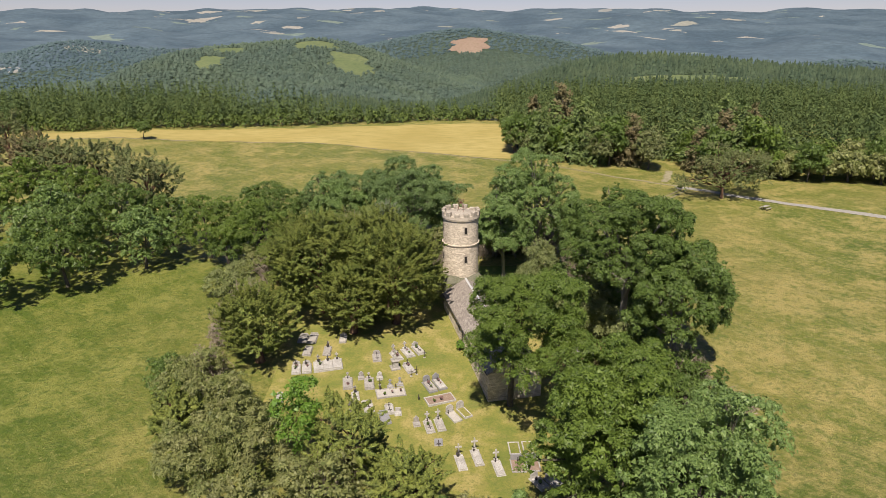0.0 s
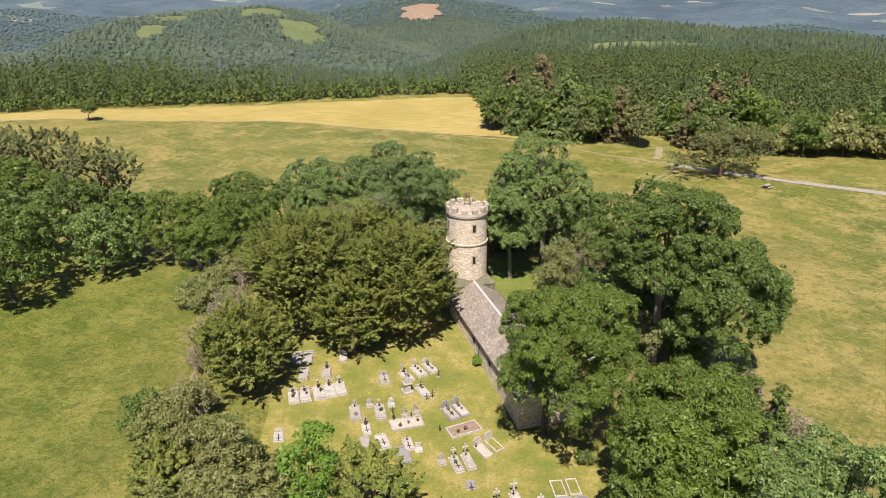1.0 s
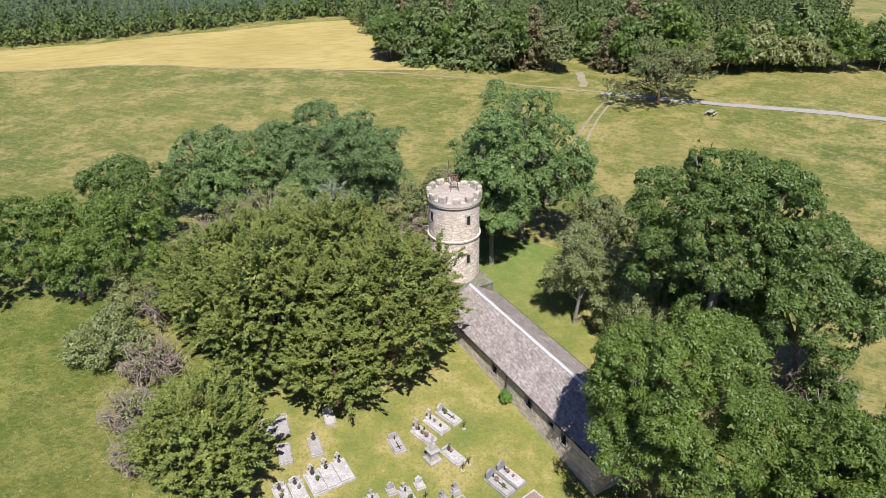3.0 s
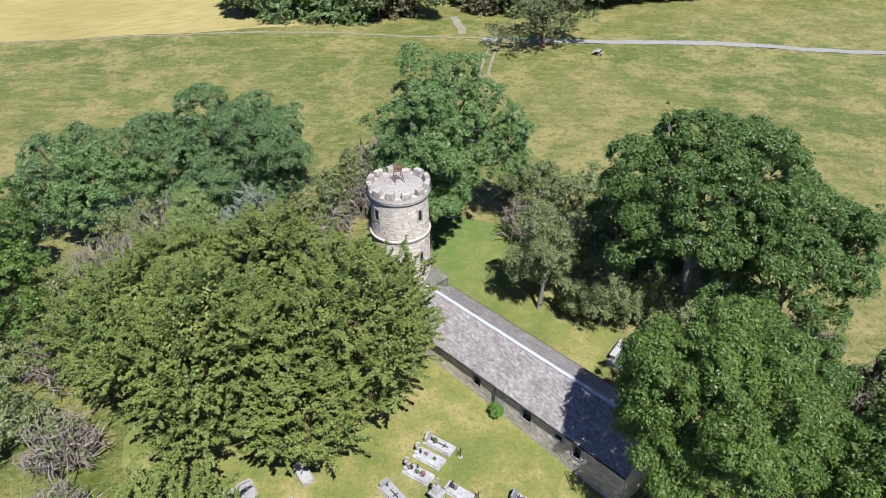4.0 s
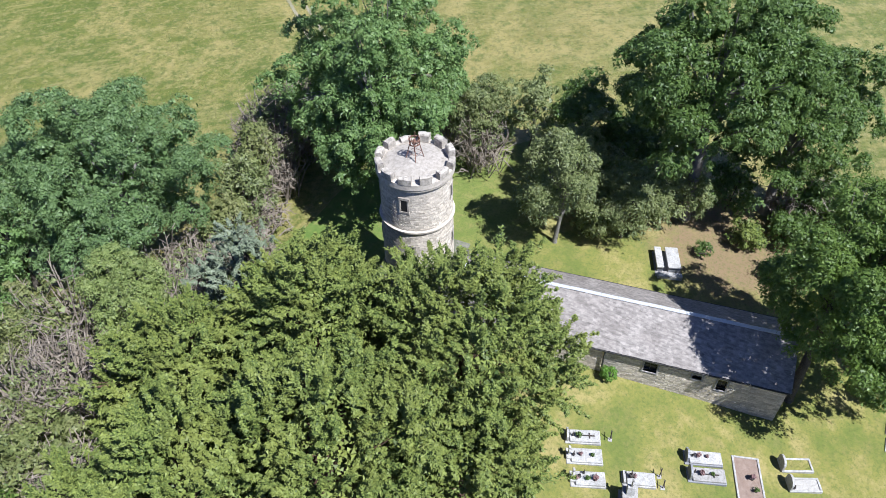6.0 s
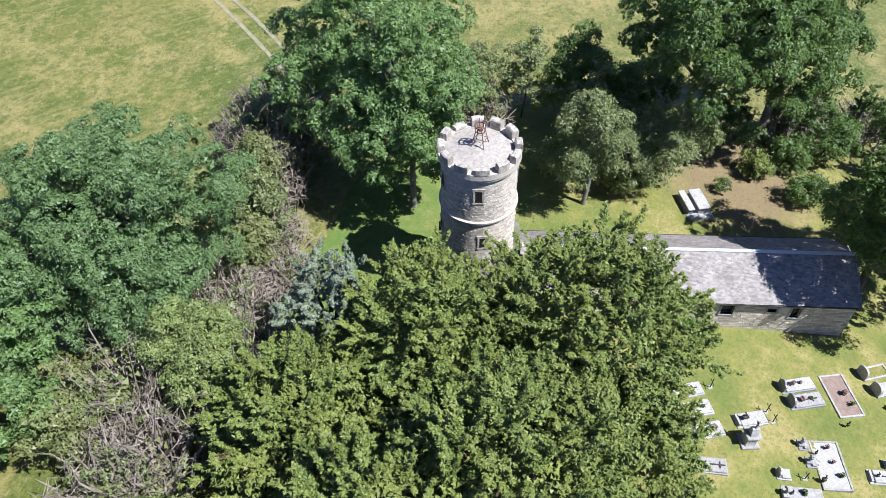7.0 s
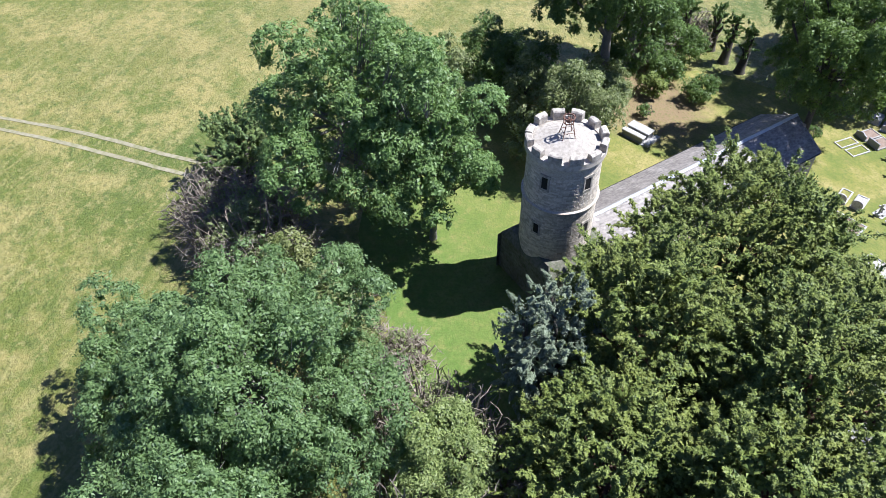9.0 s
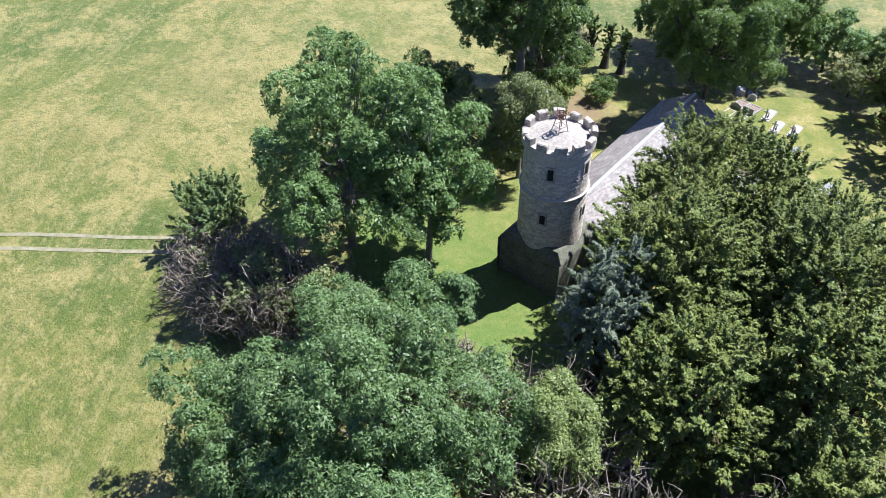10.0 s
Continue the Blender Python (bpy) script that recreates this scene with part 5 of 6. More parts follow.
# ---- far woods ----
def far_wood(name, pts, tops, rads, tiers, points, seed, material, label, round_top=False):
    """Many small trees joined, each a stack of jagged drooping skirts; pointed, or round at the top."""
    r = np.random.RandomState(seed)
    n, m = len(pts), 2 * points
    q = (np.arange(tiers)[None, :] + r.uniform(-0.3, 0.3, (n, tiers))) / tiers
    prof = np.sqrt(np.clip(1 - q ** 2, 0.05, 1)) if round_top else np.clip(1.0 - q, 0.1, 1) ** 0.9
    a = r.uniform(0, 6.28, (n, tiers, 1)) + np.arange(m) * 6.283 / m + r.normal(size=(n, tiers, m)) * 0.12
    reach = np.where(np.arange(m) % 2 == 0, 1.0, 0.55) * r.uniform(0.75, 1.2, (n, tiers, m)) * (rads[:, None] * prof)[..., None]
    low = (tops[:, None] * (0.06 + 0.8 * q))[..., None] - reach * 0.3 + r.normal(size=(n, tiers, m)) * 0.15
    rim = np.stack([reach * np.cos(a) + pts[:, None, None, 0], reach * np.sin(a) + pts[:, None, None, 1], low + pts[:, None, None, 2]], -1)
    rise = np.where(np.arange(tiers) == tiers - 1, 0.2, 1.2 / tiers if tiers > 4 else 0.3)
    tip_z = pts[:, 2:3] + tops[:, None] * np.minimum(0.06 + 0.8 * q + rise, 1.0)
    lean = r.normal(size=(n, tiers, 2)) * 0.12
    tip = np.concatenate([pts[:, None, :2] + lean, tip_z[..., None]], -1)[:, :, None, :]
    v = np.concatenate([tip, rim], 2).reshape(-1, 3)
    k = np.arange(m)
    fan = np.stack([k * 0, 1 + k, 1 + (k + 1) % m], 1)
    f = (np.arange(n * tiers)[:, None, None] * (m + 1) + fan[None]).reshape(-1, 3)
    return tagged(new(name, mesh_np(name, v, f, material)), label, "woods", kind="stuff")


def near_wood(name, pts, tops, rads, per, seed, material, label, round_top=False, bough=0.6, slim=0.4):
    """Many small trees joined, each a heap of drooping boughs; pointed, or round at the top."""
    r = np.random.RandomState(seed)
    n = len(pts)
    q = r.uniform(0.0, 1.0, (n, per)) ** (0.75 if round_top else 0.95)
    prof = np.sqrt(np.clip(1 - q ** 2, 0.02, 1)) if round_top else (1.02 - q) ** 0.85
    a = r.uniform(0, 6.28, (n, per))
    o = np.stack([np.cos(a), np.sin(a)], -1)
    w = rads[:, None] * prof * r.uniform(0.25, 0.95, (n, per))
    c = np.concatenate([pts[:, None, :2] + o * w[..., None], (pts[:, 2:3] + tops[:, None] * (0.1 + 0.88 * q))[..., None]], -1).reshape(-1, 3)
    nn = unit(np.concatenate([o * 0.5, 0.75 + 0.0 * q[..., None]], -1).reshape(-1, 3) + r.normal(size=(n * per, 3)) * 0.4)
    al = unit(np.concatenate([o, -0.45 + 0.8 * q[..., None] ** 4], -1).reshape(-1, 3) + r.normal(size=(n * per, 3)) * 0.35)
    le = (rads[:, None] * bough * r.uniform(0.6, 1.25, (n, per)) * (0.45 + 0.55 * prof)).ravel()
    v, f = leaf_blades(c, nn, al, le, le * r.uniform(0.75, 1.25, n * per) * slim)
    return tagged(new(name, mesh_np(name, v, f, material)), label, "woods", kind="stuff")


def scatter(r0, r1, step, seed, keep):
    r = np.random.RandomState(seed)
    xs, ys = np.meshgrid(np.arange(-0.75 * r1, 0.75 * r1, step), np.arange(r0 * 0.6, r1, step), indexing="ij")
    x = (xs + r.uniform(-0.45, 0.45, xs.shape) * step).ravel()
    y = (ys + r.uniform(-0.45, 0.45, xs.shape) * step).ravel()
    d = np.hypot(x, y - 20)
    ok = (d > r0) & (d < r1) & (np.abs(x) < 0.68 * y + 12) & keep(x, y)
    x, y = x[ok], y[ok]
    return np.stack([x, y, height(x, y)], 1)


def beyond_edge(x, y):
    edge_y = np.interp(x, [-400, -120, -50, 10, 19, 20, 62, 123, 190, 400], [222, 224, 229, 240, 241, 212, 192, 172, 148, 80])
    return y > edge_y


# open pastures and felled ground on the far slopes: centre, half-sizes, felled or not, label
PASTURES = [(-190, 1118, 46, 30, 0, "light green clearing on the hilltop"), (-128, 1020, 36, 52, 0, "light green pasture on the far hill"), (-312, 1080, 22, 36, 0, "light green clearing on the far hill"),
            (-316, 990, 22, 30, 0, "small green clearing on the far slope"), (55, 1530, 50, 46, 1, "reddish felled patch on the far hill"), (185, 556, 42, 10, 0, "grassy clearing in the wood")]


def oval(cx, cy, rx, ry):
    def shape(u, a):
        k = 1 + 0.25 * np.sin(2 * a + cx) + 0.16 * np.sin(5 * a + cy) + 0.1 * np.sin(9 * a)
        return cx + u * rx * k * np.cos(a), cy + u * ry * k * np.sin(a)
    return shape


def clearing(x, y):
    hit = np.zeros(x.shape, bool)
    for cx, cy, rx, ry, felled, lab in PASTURES:
        u, w = (x - cx) / rx, (y - cy) / ry
        a = np.arctan2(w, u)
        hit |= np.hypot(u, w) < 0.93 * (1 + 0.25 * np.sin(2 * a + cx) + 0.16 * np.sin(5 * a + cy) + 0.1 * np.sin(9 * a))
    return hit


# valley, far and farther woods have haze mixed into their colour, bluer with distance
M_BLUEWOOD = leaf_mat("painted_haze_wood", (0.05, 0.082, 0.09), (0.078, 0.115, 0.118), (0.066, 0.1, 0.105), 0.008, 0.0, 1.0, 0.1)
M_SCRUB = leaf_mat("edge_scrub_leaves", (0.05, 0.08, 0.022), (0.12, 0.165, 0.046), (0.1, 0.14, 0.035), 0.2, 0.1, 0.9, gloss=0.1)
M_FOREST = leaf_mat("conifer_wood", (0.034, 0.06, 0.026), (0.086, 0.124, 0.046), (0.125, 0.152, 0.046), 0.16, 0.1, 0.9, 0.1)
M_VALLEY = leaf_mat("haze_tinted_valley_wood", (0.04, 0.066, 0.044), (0.076, 0.11, 0.066), (0.095, 0.125, 0.062), 0.03, 0.0, 0.9, 0.1)
M_FARWOOD = leaf_mat("haze_tinted_wood", (0.05, 0.078, 0.064), (0.084, 0.118, 0.09), (0.092, 0.125, 0.075), 0.012, 0.0, 0.9, 0.1)
p = scatter(180, 380, 3.3, 401, lambda x, y: beyond_edge(x, y) & ~((np.abs(x + 40) < 62) & (y > 250) & (y < 420) & (x > -80)))
r_ = np.random.RandomState(402)
tall = np.interp(p[:, 0], [-140, -75, -45, -20, 12, 22], [1.15, 1.1, 0.8, 0.5, 0.5, 1.05])
near_wood("spruce_wood", p, r_.uniform(6.5, 14, len(p)) * tall, r_.uniform(2.0, 3.2, len(p)), 80, 403, M_FOREST, "dense dark spruce wood falling away behind the meadow", False, 0.5, 0.42)
p = scatter(170, 300, 2.6, 410, lambda x, y: beyond_edge(x, y) & ~beyond_edge(x, y - 9))
near_wood("edge_scrub", p, r_.uniform(2.2, 6.0, len(p)), r_.uniform(1.6, 2.6, len(p)), 60, 411, M_SCRUB, "leafy scrub along the edge of the far wood", True, 0.45, 0.6)
p = scatter(380, 760, 5.0, 404, lambda x, y: ~clearing(x, y))
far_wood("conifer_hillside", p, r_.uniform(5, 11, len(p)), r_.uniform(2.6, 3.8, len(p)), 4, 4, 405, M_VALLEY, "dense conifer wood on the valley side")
p = scatter(760, 1480, 8.0, 406, lambda x, y: ~clearing(x, y))
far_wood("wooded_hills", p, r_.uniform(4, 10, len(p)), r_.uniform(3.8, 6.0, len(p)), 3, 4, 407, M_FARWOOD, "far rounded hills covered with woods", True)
p = scatter(1480, 2050, 11.5, 408, lambda x, y: ~clearing(x, y))
far_wood("farther_hills", p, r_.uniform(4, 9, len(p)), r_.uniform(5.5, 8.5, len(p)), 2, 4, 409, M_BLUEWOOD, "distant wooded hills tinted blue-green for haze", True)


# ---- graves ----
def cross_bm(bm, x, hgt, wd, th, m=None):
    box(bm, x - th / 2, x + th / 2, -th * 0.6, th * 0.6, 0, hgt, 0.012, m)
    box(bm, x - th / 2 + 0.004, x + th / 2 - 0.004, -wd / 2, wd / 2, hgt * 0.6, hgt * 0.6 + th * 1.15, 0.012, m)


def headstone(parent, x, width, hgt, style, material):
    bm = bmesh.new()
    if style == "cross":
        box(bm, x - 0.16, x + 0.16, -width * 0.32, width * 0.32, 0, 0.28, 0.02)
        hs = part("headstone", bm, material, parent, "stepped headstone base")
        bm = bmesh.new()
        cross_bm(bm, x, hgt, hgt * 0.55, 0.13, pose(0, 0, 0.27))
        part("cross", bm, material, hs, "stone cross")
        return
    outline = {"round": [(-0.5, 0), (0.5, 0), (0.5, 0.7), (0.38, 0.88), (0.18, 0.98), (0, 1), (-0.18, 0.98), (-0.38, 0.88), (-0.5, 0.7)],
               "wavy": [(-0.5, 0), (0.5, 0), (0.5, 0.72), (0.3, 0.8), (0.14, 0.97), (0, 1), (-0.14, 0.97), (-0.3, 0.8), (-0.5, 0.72)],
               "plain": [(-0.5, 0), (0.5, 0), (0.5, 1), (-0.5, 1)]}[style]
    prism(bm, [(u * width, w * hgt) for u, w in outline], 0, x - 0.07, x + 0.07, 0.012)
    part("headstone", bm, material, parent, "upright carved headstone")


def grave(x, y, ang, length, width, label, style="cross", slab=M_MARBLE, stone=None, hgt=0.8, infill=None, split=False, tall=0.16, name="grave", inlay=False):
    """A grave whose head is at x, y and which runs off at ang."""
    t = thing(name, pose(x, y, h(x, y) + 0.03, 0, 0, ang), label, "grave", "graves in the churchyard")
    stone = stone or slab
    w = width / 2
    if infill:
        e = 0.12
        for a, b, c, d in ((0, length, -w, -w + e), (0, length, w - e, w), (0, e, -w + e + .003, w - e - .003), (length - e, length, -w + e + .003, w - e - .003)):
            bm = bmesh.new()
            box(bm, a, b, c, d, -0.15, tall, 0.015)
            part("kerb", bm, slab, t)
        if split:
            bm = bmesh.new()
            box(bm, e + .003, length - e - .003, -0.05, 0.05, -0.1, tall - 0.01, 0.012)
            part("kerb", bm, slab, t)
        bm = bmesh.new()
        bmesh.ops.create_grid(bm, x_segments=14, y_segments=8, size=0.5)
        for v in bm.verts:
            v.co = Vector((length / 2 + v.co.x * (length - 2 * e), v.co.y * (width - 2 * e), tall - 0.07 + random.Random(int(v.co.x * 99 + v.co.y * 977)).uniform(0, 0.035)))
        part("infill", bm, infill, t, "loose gravel filling")
    else:
        bm = bmesh.new()
        box(bm, -0.08, length + 0.06, -w - 0.07, w + 0.07, -0.2, tall * 0.5, 0.02)
        part("plinth", bm, stone, t)
        bm = bmesh.new()
        box(bm, 0.22, length, -w, w, tall * 0.5, tall + 0.06, 0.025)
        s = part("slab", bm, slab, t)
        if inlay:
            bm = bmesh.new()
            cross_bm(bm, 0, 0.9, 0.42, 0.07, pose(length * 0.42, 0, tall + 0.072, 0, 90, 0))
            part("inlaid_cross", bm, M_IRON, s, "dark metal cross lying on the slab")
    if style:
        headstone(t, 0.06, width * 0.9, hgt, style, stone)
    return t


def pot(x, y, dz, s, flower, label="dark flower pot with fading flowers on a grave"):
    """A small pot of flowers."""
    t = thing("flower_pot", pose(x, y, h(x, y) + dz), label, "flower pot", "flower pots on the graves")
    bm = bmesh.new()
    ring(bm, [(0.02, 0), (0.1 * s, 0), (0.14 * s, 0.2 * s), (0.02, 0.19 * s)], 10)
    part("pot", bm, M_IRON, t)
    v, f = leaf_crown(np.array([(0, 0, 0.3 * s, 0.17 * s, 0.17 * s, 0.14 * s)]), 14, 6, int(abs(x * 13 + y * 7)), 0.1 * s, 0.06 * s)
    under("bouquet", mesh_np("bouquet", v, f, flower), t)["kind"] = "stuff"


M_PINK = two_scale("faded_petals", (0.230, 0.115, 0.115), (0.302, 0.216, 0.202), (0.115, 0.072, 0.058), 3, 20)
grave(-3.45, 77.7, -64, 2.1, 0.85, "white marble grave with a dark cross lying on it", "wavy", M_MARBLE, hgt=0.75, inlay=True)
grave(-4.65, 77.1, -64, 2.1, 0.95, "broad white marble grave slab with a cross headstone", "cross", M_MARBLE, hgt=0.8)
grave(-5.95, 76.3, -64, 2.0, 0.9, "white grave with a crowd of pots at its head", "cross", M_MARBLE, hgt=0.9)
grave(-4.3, 73.6, -66, 1.9, 0.85, "white marble grave slab with a small plaque", "plain", M_MARBLE, hgt=0.35)
grave(-7.9, 75.9, -82, 1.7, 0.9, "weathered grave with an iron cross laid on it", "round", M_GRAVE, hgt=0.6, inlay=True)
grave(-10.75, 71.0, -82, 2.2, 0.95, "weathered stone grave slab with a small cross", "cross", M_GRAVE, hgt=0.55)
grave(-8.35, 70.9, -82, 2.2, 0.95, "weathered stone grave slab beside its twin", "cross", M_GRAVE, hgt=0.55)
grave(-9.25, 71.3, -82, 0.7, 0.6, "small old weathered gravestone", "wavy", M_GRAVE, hgt=0.7)
grave(-7.15, 71.2, -82, 0.7, 0.6, "small pale upright gravestone", "wavy", M_MARBLE, hgt=0.7)
grave(-9.6, 68.3, -80, 1.6, 0.7, "white grave slab with a dark cross", "cross", M_MARBLE, hgt=0.6, inlay=True)
grave(-8.2, 66.6, -74, 2.1, 0.95, "sloping white grave slab with a dark cross", "plain", M_MARBLE, hgt=0.2, inlay=True)
grave(-9.7, 66.4, -74, 1.6, 0.8, "plain flat weathered grave slab", "plain", M_GRAVE, hgt=0.2)
grave(-5.75, 65.8, -80, 1.6, 0.8, "white grave slab with a black iron cross", "plain", M_MARBLE, hgt=0.25, inlay=True)
grave(-4.7, 64.7, -85, 0.7, 0.6, "small plain white gravestone", "plain", M_MARBLE, hgt=0.55)
grave(-6.3, 64.6, -74, 2.1, 0.9, "weathered flat grey grave slab", "plain", M_GRANITE, hgt=0.3)
grave(-7.25, 67.7, 12, 3.2, 1.75, "large pale kerbed family grave with dark plaques", None, M_GRAVE, infill=M_PALEGRAVEL, tall=0.2)
grave(-1.9, 70.2, -66, 2.2, 0.9, "grey granite grave slab with ornaments", "round", M_GRAVE, M_GRANITE, 0.9, inlay=True)
grave(-0.85, 70.7, -66, 2.2, 0.85, "pale grave slab beside a granite headstone", "wavy", M_MARBLE, M_GRANITE, 0.9)
grave(-1.8, 66.3, 21, 3.15, 1.65, "wide white kerb round reddish gravel", None, M_MARBLE, infill=M_GRAVEL, tall=0.2)
grave(0.65, 64.7, -62, 2.0, 0.95, "white-kerbed grave of bare gravel with an urn-shaped stone", "round", M_MARBLE, hgt=0.95, infill=M_PALEGRAVEL, tall=0.14)
grave(1.75, 65.4, -62, 2.0, 0.95, "white-kerbed grassy grave with an urn-shaped stone", "round", M_MARBLE, hgt=0.95, infill=M_LAWN, tall=0.14)
grave(-1.65, 63.2, -77, 2.1, 0.75, "grey grave slab with a white cross headstone", "cross", M_GRAVE, M_MARBLE, 0.9, inlay=True)
grave(-0.55, 63.5, -77, 2.1, 0.75, "grey grave slab with a tall white cross", "cross", M_GRAVE, M_MARBLE, 1.0)
grave(-2.75, 63.0, -78, 0.8, 0.6, "small leaning weathered gravestone", "wavy", M_GRAVE, hgt=0.8)
grave(-0.45, 60.1, -88, 1.0, 0.7, "small grey plaque with a black cross", "plain", M_GRANITE, hgt=0.15, inlay=True)
grave(1.45, 57.6, -79, 2.3, 0.75, "white grave slab with a white cross headstone", "cross", M_MARBLE, hgt=1.1)
grave(3.0, 58.4, -79, 2.4, 0.75, "white grave slab with a tall white cross", "cross", M_MARBLE, hgt=1.2)
grave(4.95, 56.8, -80, 2.3, 0.75, "white grave slab with a white cross beside the kerbs", "cross", M_MARBLE, hgt=1.1)
grave(6.85, 59.7, -88, 2.0, 1.1, "low white kerb round mown grass", None, M_MARBLE, infill=M_LAWN, tall=0.1)
grave(8.15, 59.8, -88, 2.0, 1.0, "low white kerb round dry grass", None, M_MARBLE, infill=M_LAWN, tall=0.1)
grave(6.95, 57.0, -88, 2.0, 1.35, "pale kerb round dark gravel with a headstone", "plain", M_GRAVE, M_GRANITE, 0.7, infill=M_GRAVEL, tall=0.15)
grave(8.35, 57.1, -88, 2.0, 1.3, "pale kerb round dark gravel beside a headstone", "wavy", M_GRAVE, M_GRANITE, 0.7, infill=M_GRAVEL, tall=0.15)
grave(8.2, 54.3, -60, 1.9, 0.9, "white grave crowded with flowers", "wavy", M_MARBLE, hgt=0.8)
grave(9.6, 54.4, -60, 1.9, 0.9, "white grave at the edge of the trees", "plain", M_MARBLE, hgt=0.6)
for k in range(3):
    grave(-14.6 + k * 1.05, 74.35 + k * 0.27, -78, 2.2, 1.02, "white marble slab of a row of three with urn-shaped crosses", "cross", M_MARBLE, hgt=0.75, tall=0.2)
grave(-17.0, 73.7, -80, 2.0, 0.95, "white grave with coloured flowers", "wavy", M_MARBLE, hgt=0.6)
grave(-15.85, 73.9, -80, 2.0, 0.95, "white grave with small plaques", "wavy", M_MARBLE, hgt=0.6)
grave(-16.1, 80.8, -90, 2.3, 1.0, "flat pinkish-grey grave slab under the yew", "plain", M_GRAVE, hgt=0.3)
grave(-17.3, 80.6, -90, 2.0, 1.0, "flat weathered grave slab under the yew", "plain", M_GRAVE, hgt=0.3)
grave(-13.9, 77.7, -88, 2.0, 0.8, "narrow weathered grave slab with a small headstone", "cross", M_GRAVE, hgt=0.5)
grave(-16.2, 77.6, -90, 2.0, 0.9, "weathered grave slab with a bolster headstone", "plain", M_GRAVE, hgt=0.25)
grave(-12.35, 80.2, -88, 1.7, 0.9, "kerbed grave at the edge of the yew's shade", "wavy", M_GRAVE, hgt=0.6, infill=M_PALEGRAVEL)
grave(-17.6, 67.6, -84, 1.4, 0.8, "pale grave with a dark cross beside the thicket", "round", M_MARBLE, hgt=0.5, inlay=True)
for x, y in ((-5.85, 69.4), (-4.8, 69.8)):
    grave(x, y, -80, 0.5, 0.6, "small dark headstone with a cross above the family grave", "cross", M_GRAVE, M_GRANITE, 0.6)

# stone monument on a pedestal
ped = thing("monument", pose(-5.5, 72.9, h(-5.5, 72.9), 0, 0, -72), "stepped white stone monument with a moulded pedestal", "monument")
bm = bmesh.new()
box(bm, -0.55, 0.55, -0.55, 0.55, -0.2, 0.2, 0.03)
part("step", bm, M_GRAVE, ped)
bm = bmesh.new()
prism(bm, [(-0.4, 0.2), (0.4, 0.2), (0.34, 0.35), (0.32, 1.0), (-0.32, 1.0), (-0.34, 0.35)], 0, -0.34, 0.34, 0.02)
part("pedestal", bm, M_MARBLE, ped)
bm = bmesh.new()
box(bm, -0.46, 0.46, -0.46, 0.46, 1.0, 1.14, 0.04)
part("cornice", bm, M_GRAVE, ped)
bm = bmesh.new()
prism(bm, [(-0.28, 1.14), (0.28, 1.14), (0.12, 1.75), (-0.12, 1.75)], 0, -0.24, 0.24, 0.02)
part("cap", bm, M_MARBLE, ped)
bm = bmesh.new()
cross_bm(bm, 0, 0.75, 0.42, 0.1, pose(0, 0, 1.74))
part("cross", bm, M_GRAVE, ped)

for x, y, s in ((-2.2, 75.2, 1.0), (-3.6, 71.3, 0.9), (-3.0, 71.7, 1.0), (-7.0, 69.6, 0.8)):
    t = thing("iron_cross", pose(x, y, h(x, y), 0, 0, -70), "thin black wrought-iron grave cross", "cross", "iron crosses in the grass")
    bm = bmesh.new()
    cross_bm(bm, 0, 1.05 * s, 0.6 * s, 0.05)
    part("cross", bm, M_IRON, t)
    bm = bmesh.new()
    box(bm, -0.14, 0.14, -0.14, 0.14, -0.1, 0.08, 0.02)
    part("foot", bm, M_GRAVE, t)

# dark urns at the heads of graves
def urn(x, y, dz, s):
    t = thing("grave_urn", pose(x, y, h(x, y) + dz, 0, 0, -75), "dark bronze urn with a small cross on a grave", "urn", "urns on the graves")
    bm = bmesh.new()
    ring(bm, [(0.02, 0), (0.11 * s, 0), (0.05 * s, 0.08 * s), (0.16 * s, 0.24 * s), (0.13 * s, 0.36 * s), (0.02, 0.38 * s)], 12)
    part("bowl", bm, M_IRON, t)
    bm = bmesh.new()
    cross_bm(bm, 0, 0.42 * s, 0.28 * s, 0.05, pose(0, 0, 0.36 * s))
    part("cross", bm, M_IRON, t)


for x, y, dz in ((-14.5, 73.95, 0.29), (-13.45, 74.2, 0.29), (-12.4, 74.5, 0.29), (-17.0, 73.25, 0.25), (-15.85, 73.45, 0.25), (-5.75, 75.9, 0.25), (-5.35, 75.75, 0.25), (-4.55, 76.75, 0.25), (-3.3, 77.3, 0.25), (-4.1, 73.2, 0.25), (-10.7, 70.6, 0.25), (-8.3, 70.5, 0.25), (-9.55, 67.95, 0.25),
                 (-1.7, 69.9, 0.25), (-0.65, 70.3, 0.25), (-6.9, 68.6, 0.2), (-5.2, 68.9, 0.2), (-1.6, 62.85, 0.25), (-0.5, 63.15, 0.25), (-2.6, 66.75, 0.2), (0.55, 64.3, 0.14), (1.4, 57.2, 0.25), (2.95, 58.0, 0.25), (4.9, 56.4, 0.25), (7.0, 56.6, 0.1), (-13.9, 77.3, 0.25), (-7.85, 75.5, 0.25), (-5.7, 65.4, 0.25)):
    urn(x, y, dz, 0.8 + 0.3 * math.sin(x * 5 + y))

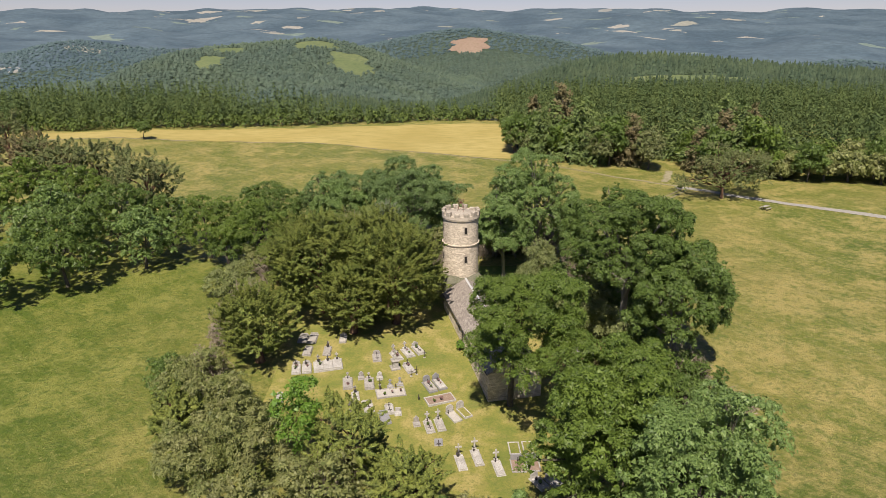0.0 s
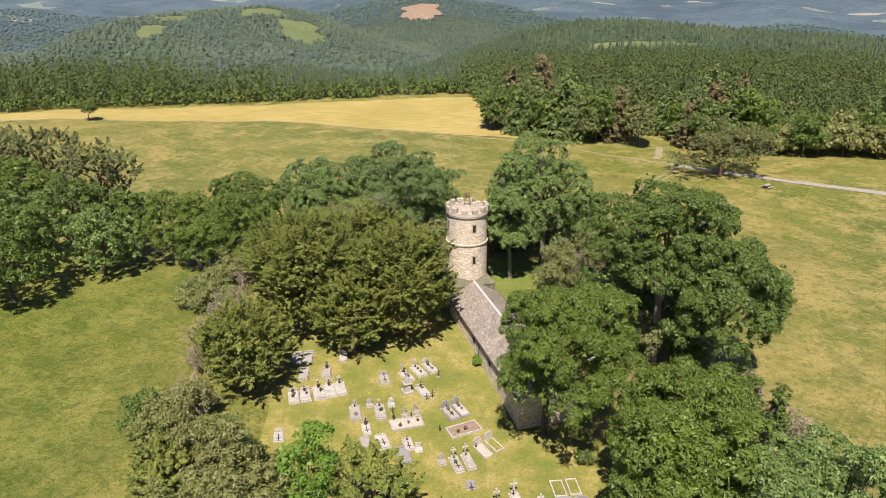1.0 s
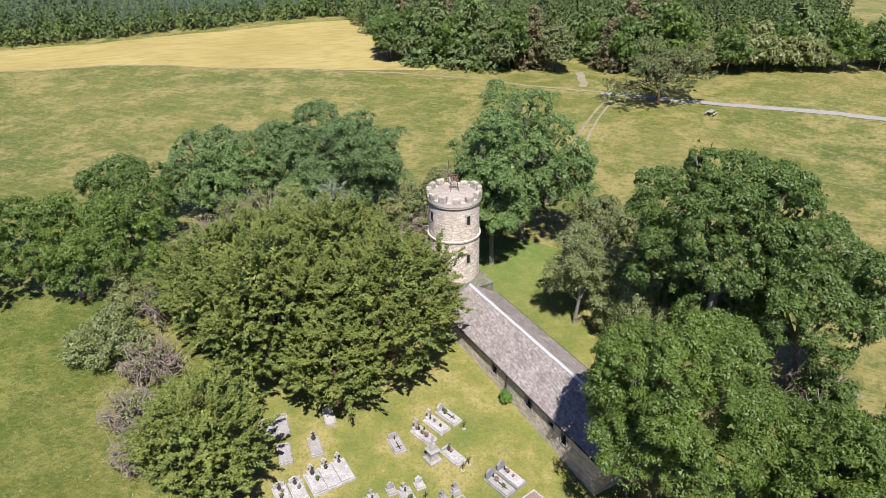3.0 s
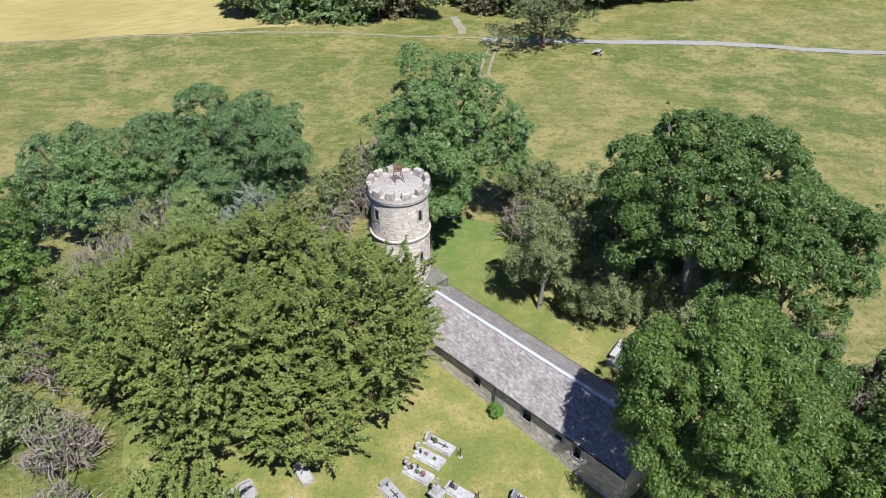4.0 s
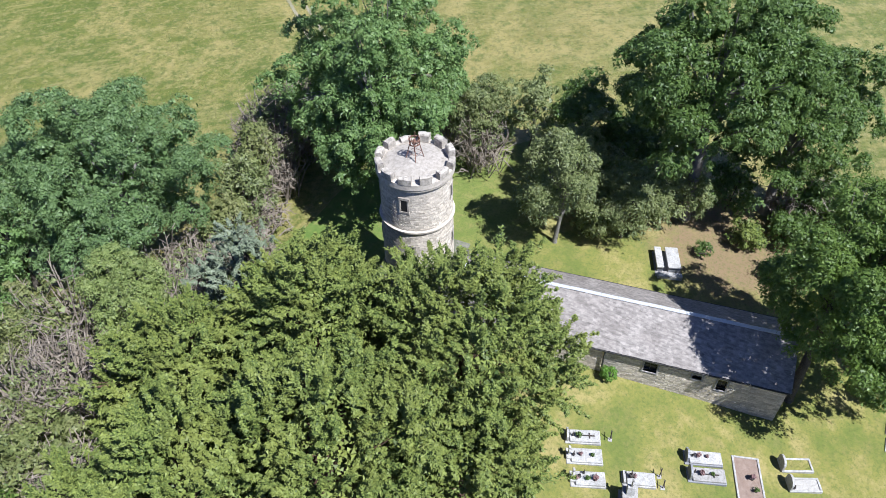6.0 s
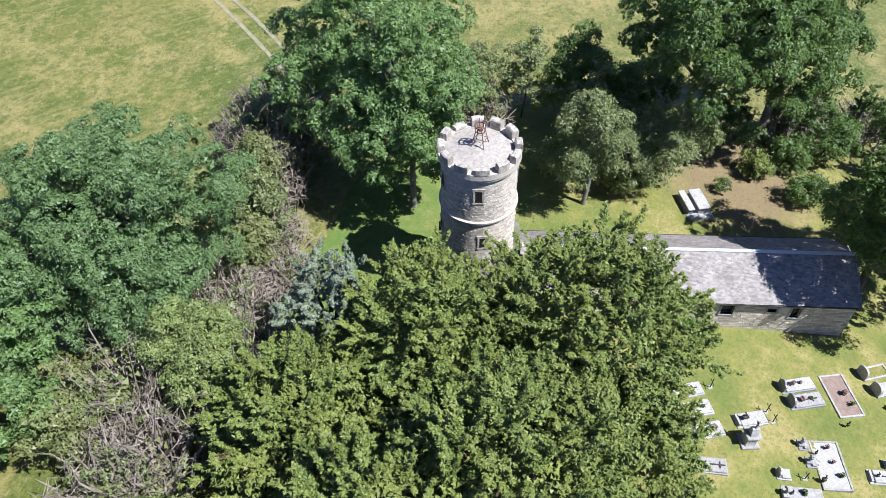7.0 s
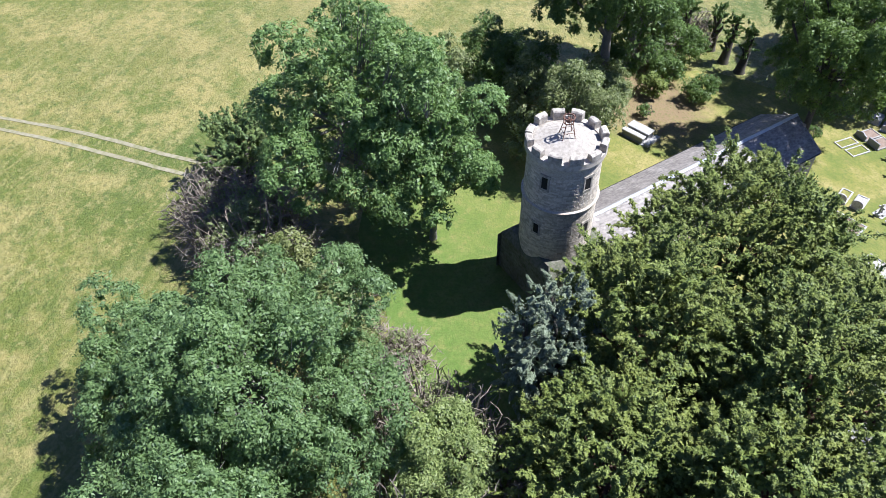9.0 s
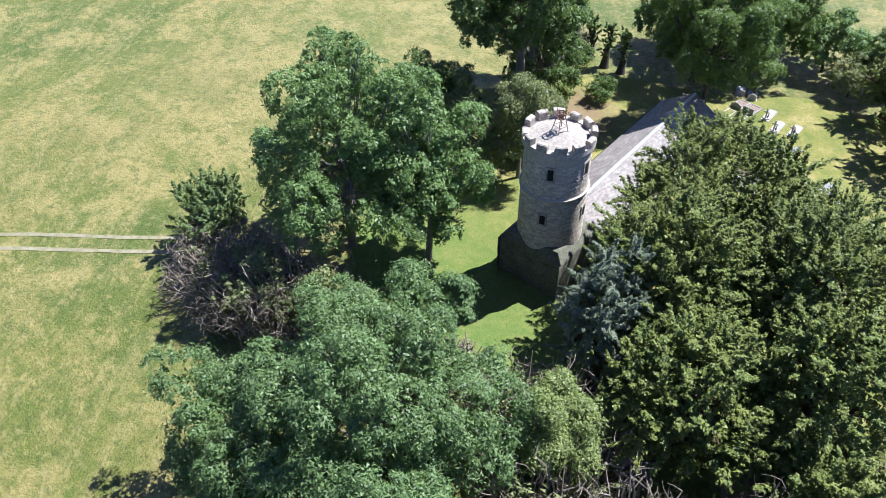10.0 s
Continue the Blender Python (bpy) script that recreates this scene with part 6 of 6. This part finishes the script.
# flower pots
rng = random.Random(44)
for x, y, dz in ((-5.6, 75.4, 0.25), (-5.4, 75.0, 0.25), (-5.9, 76.0, 0.25), (-4.3, 76.4, 0.25), (-4.0, 75.7, 0.25), (-3.2, 77.0, 0.25), (-4.0, 73.0, 0.25), (-1.6, 69.5, 0.25), (-1.3, 68.9, 0.25), (-0.5, 70.0, 0.25), (-0.3, 69.5, 0.25), (-0.2, 66.7, 0.16),
                 (-0.9, 66.3, 0.16), (-5.5, 67.9, 0.16), (-6.3, 67.5, 0.16), (-4.6, 68.2, 0.16), (-16.8, 73.0, 0.25), (-16.9, 72.5, 0.25), (-15.6, 73.0, 0.25), (-14.2, 73.3, 0.29), (-10.5, 69.3, 0.25), (-8.1, 69.8, 0.25), (-1.5, 62.2, 0.25), (8.4, 53.7, 0.25), (8.7, 53.2, 0.25)):
    pot(x, y, dz, rng.uniform(0.6, 1.0), M_PINK if rng.random() < 0.5 else M_OAK)

# the white table tomb behind the church
tomb = thing("table_tomb", pose(14.9, 76.8, h(14.9, 76.8) + 0.02, 0, 0, 204), "white marble double tomb with dark granite sides", "tomb")
bm = bmesh.new()
box(bm, -1.3, 1.5, -1.0, 1.0, -0.3, 0.12, 0.03)
part("plinth", bm, M_GRAVE, tomb)
for y0, y1, lab in ((-0.95, -0.4, "narrow white marble ledger"), (-0.1, 0.9, "wide white marble ledger")):
    bm = bmesh.new()
    box(bm, -1.1, 1.0, y0 + 0.06, y1 - 0.06, 0.12, 0.6, 0.02)
    c = part("chest", bm, M_GRANITE, tomb, "dark granite chest")
    bm = bmesh.new()
    box(bm, -1.2, 1.1, y0, y1, 0.6, 0.74, 0.03)
    part("ledger", bm, M_MARBLE, c, lab)
bm = bmesh.new()
box(bm, 1.25, 1.7, -0.9, 1.0, -0.2, 0.3, 0.03)
part("front_step", bm, M_MARBLE, tomb)


# ---- pastures on the far slopes, tall grass in the meadow ----
M_PASTURE = two_scale("far_pasture", (0.092, 0.125, 0.05), (0.13, 0.155, 0.066), (0.068, 0.098, 0.046), 0.02, 0.2, 0.95)
M_FELLED = two_scale("felled_ground", (0.216, 0.151, 0.115), (0.259, 0.194, 0.144), (0.173, 0.130, 0.086), 0.02, 0.2, 0.95)
for cx, cy, rx, ry, felled, lab in PASTURES:
    sheet("pasture", np.linspace(0.001, 1, 8), np.linspace(0, 2 * math.pi, 28), oval(cx, cy, rx, ry), 1.2, M_FELLED if felled else M_PASTURE, lab, "field")

r_ = np.random.RandomState(600)
n = 12000
x, y = r_.uniform(-75, 105, n), r_.uniform(35, 175, n)
off_lawn = ((x - 2.0) / 27) ** 2 + ((y - 79) / 31) ** 2 > 1
clump = waves(x, y, 9, 21) + waves(x, y, 31, 22) > r_.uniform(-0.9, 0.9, n)
x, y = x[off_lawn & clump], y[off_lawn & clump]
k = 6
c = np.repeat(np.stack([x, y, height(x, y)], 1), k, 0) + r_.normal(size=(len(x) * k, 3)) * np.array([0.3, 0.3, 0.0])
a = r_.uniform(0, 6.28, len(c))
hgt = r_.uniform(0.05, 0.13, len(c))[:, None]
side = np.stack([np.cos(a), np.sin(a), a * 0], 1) * 0.05
tip = np.stack([r_.normal(size=len(c)) * 1.1, r_.normal(size=len(c)) * 1.1, a * 0 + 1], 1) * hgt
v = np.stack([c - side, c + side, c + tip], 1).reshape(-1, 3)
M_TUFT = leaf_mat("tall_grass", (0.192, 0.207, 0.059), (0.407, 0.348, 0.163), (0.192, 0.222, 0.059), 0.2, 0.5, 0.9, gloss=0.1)
tagged(new("tall_grass", mesh_np("tall_grass", v, np.arange(len(v)).reshape(-1, 3), M_TUFT)), "tufts of tall green and straw grass in the meadow", "grass", kind="stuff")


bench = thing("picnic_bench", pose(63.4, 135.0, h(63.4, 135.0), 0, 0, 35), "weathered grey picnic bench beside the road", "bench")
for k in range(4):
    bm = bmesh.new()
    box(bm, -0.9, 0.9, -0.36 + 0.185 * k, -0.36 + 0.185 * k + 0.165, 0.72, 0.76, 0.01)
    part("board", bm, M_GRAVE, bench)
for sg in (-1, 1):
    bm = bmesh.new()
    box(bm, -0.9, 0.9, sg * 0.72 - 0.13, sg * 0.72 + 0.13, 0.42, 0.46, 0.01)
    part("seat", bm, M_GRAVE, bench)
    for sx in (-0.65, 0.65):
        v, f = tube([(sx, sg * 0.78, 0.0), (sx, sg * 0.22, 0.72)], [0.05, 0.05], 4)
        under("leg", mesh_np("leg", v, f, M_BARK), bench)
for sx in (-0.65, 0.65):
    bm = bmesh.new()
    box(bm, sx - 0.03, sx + 0.03, -0.85, 0.85, 0.34, 0.42, 0.01)
    part("crossbar", bm, M_BARK, bench)
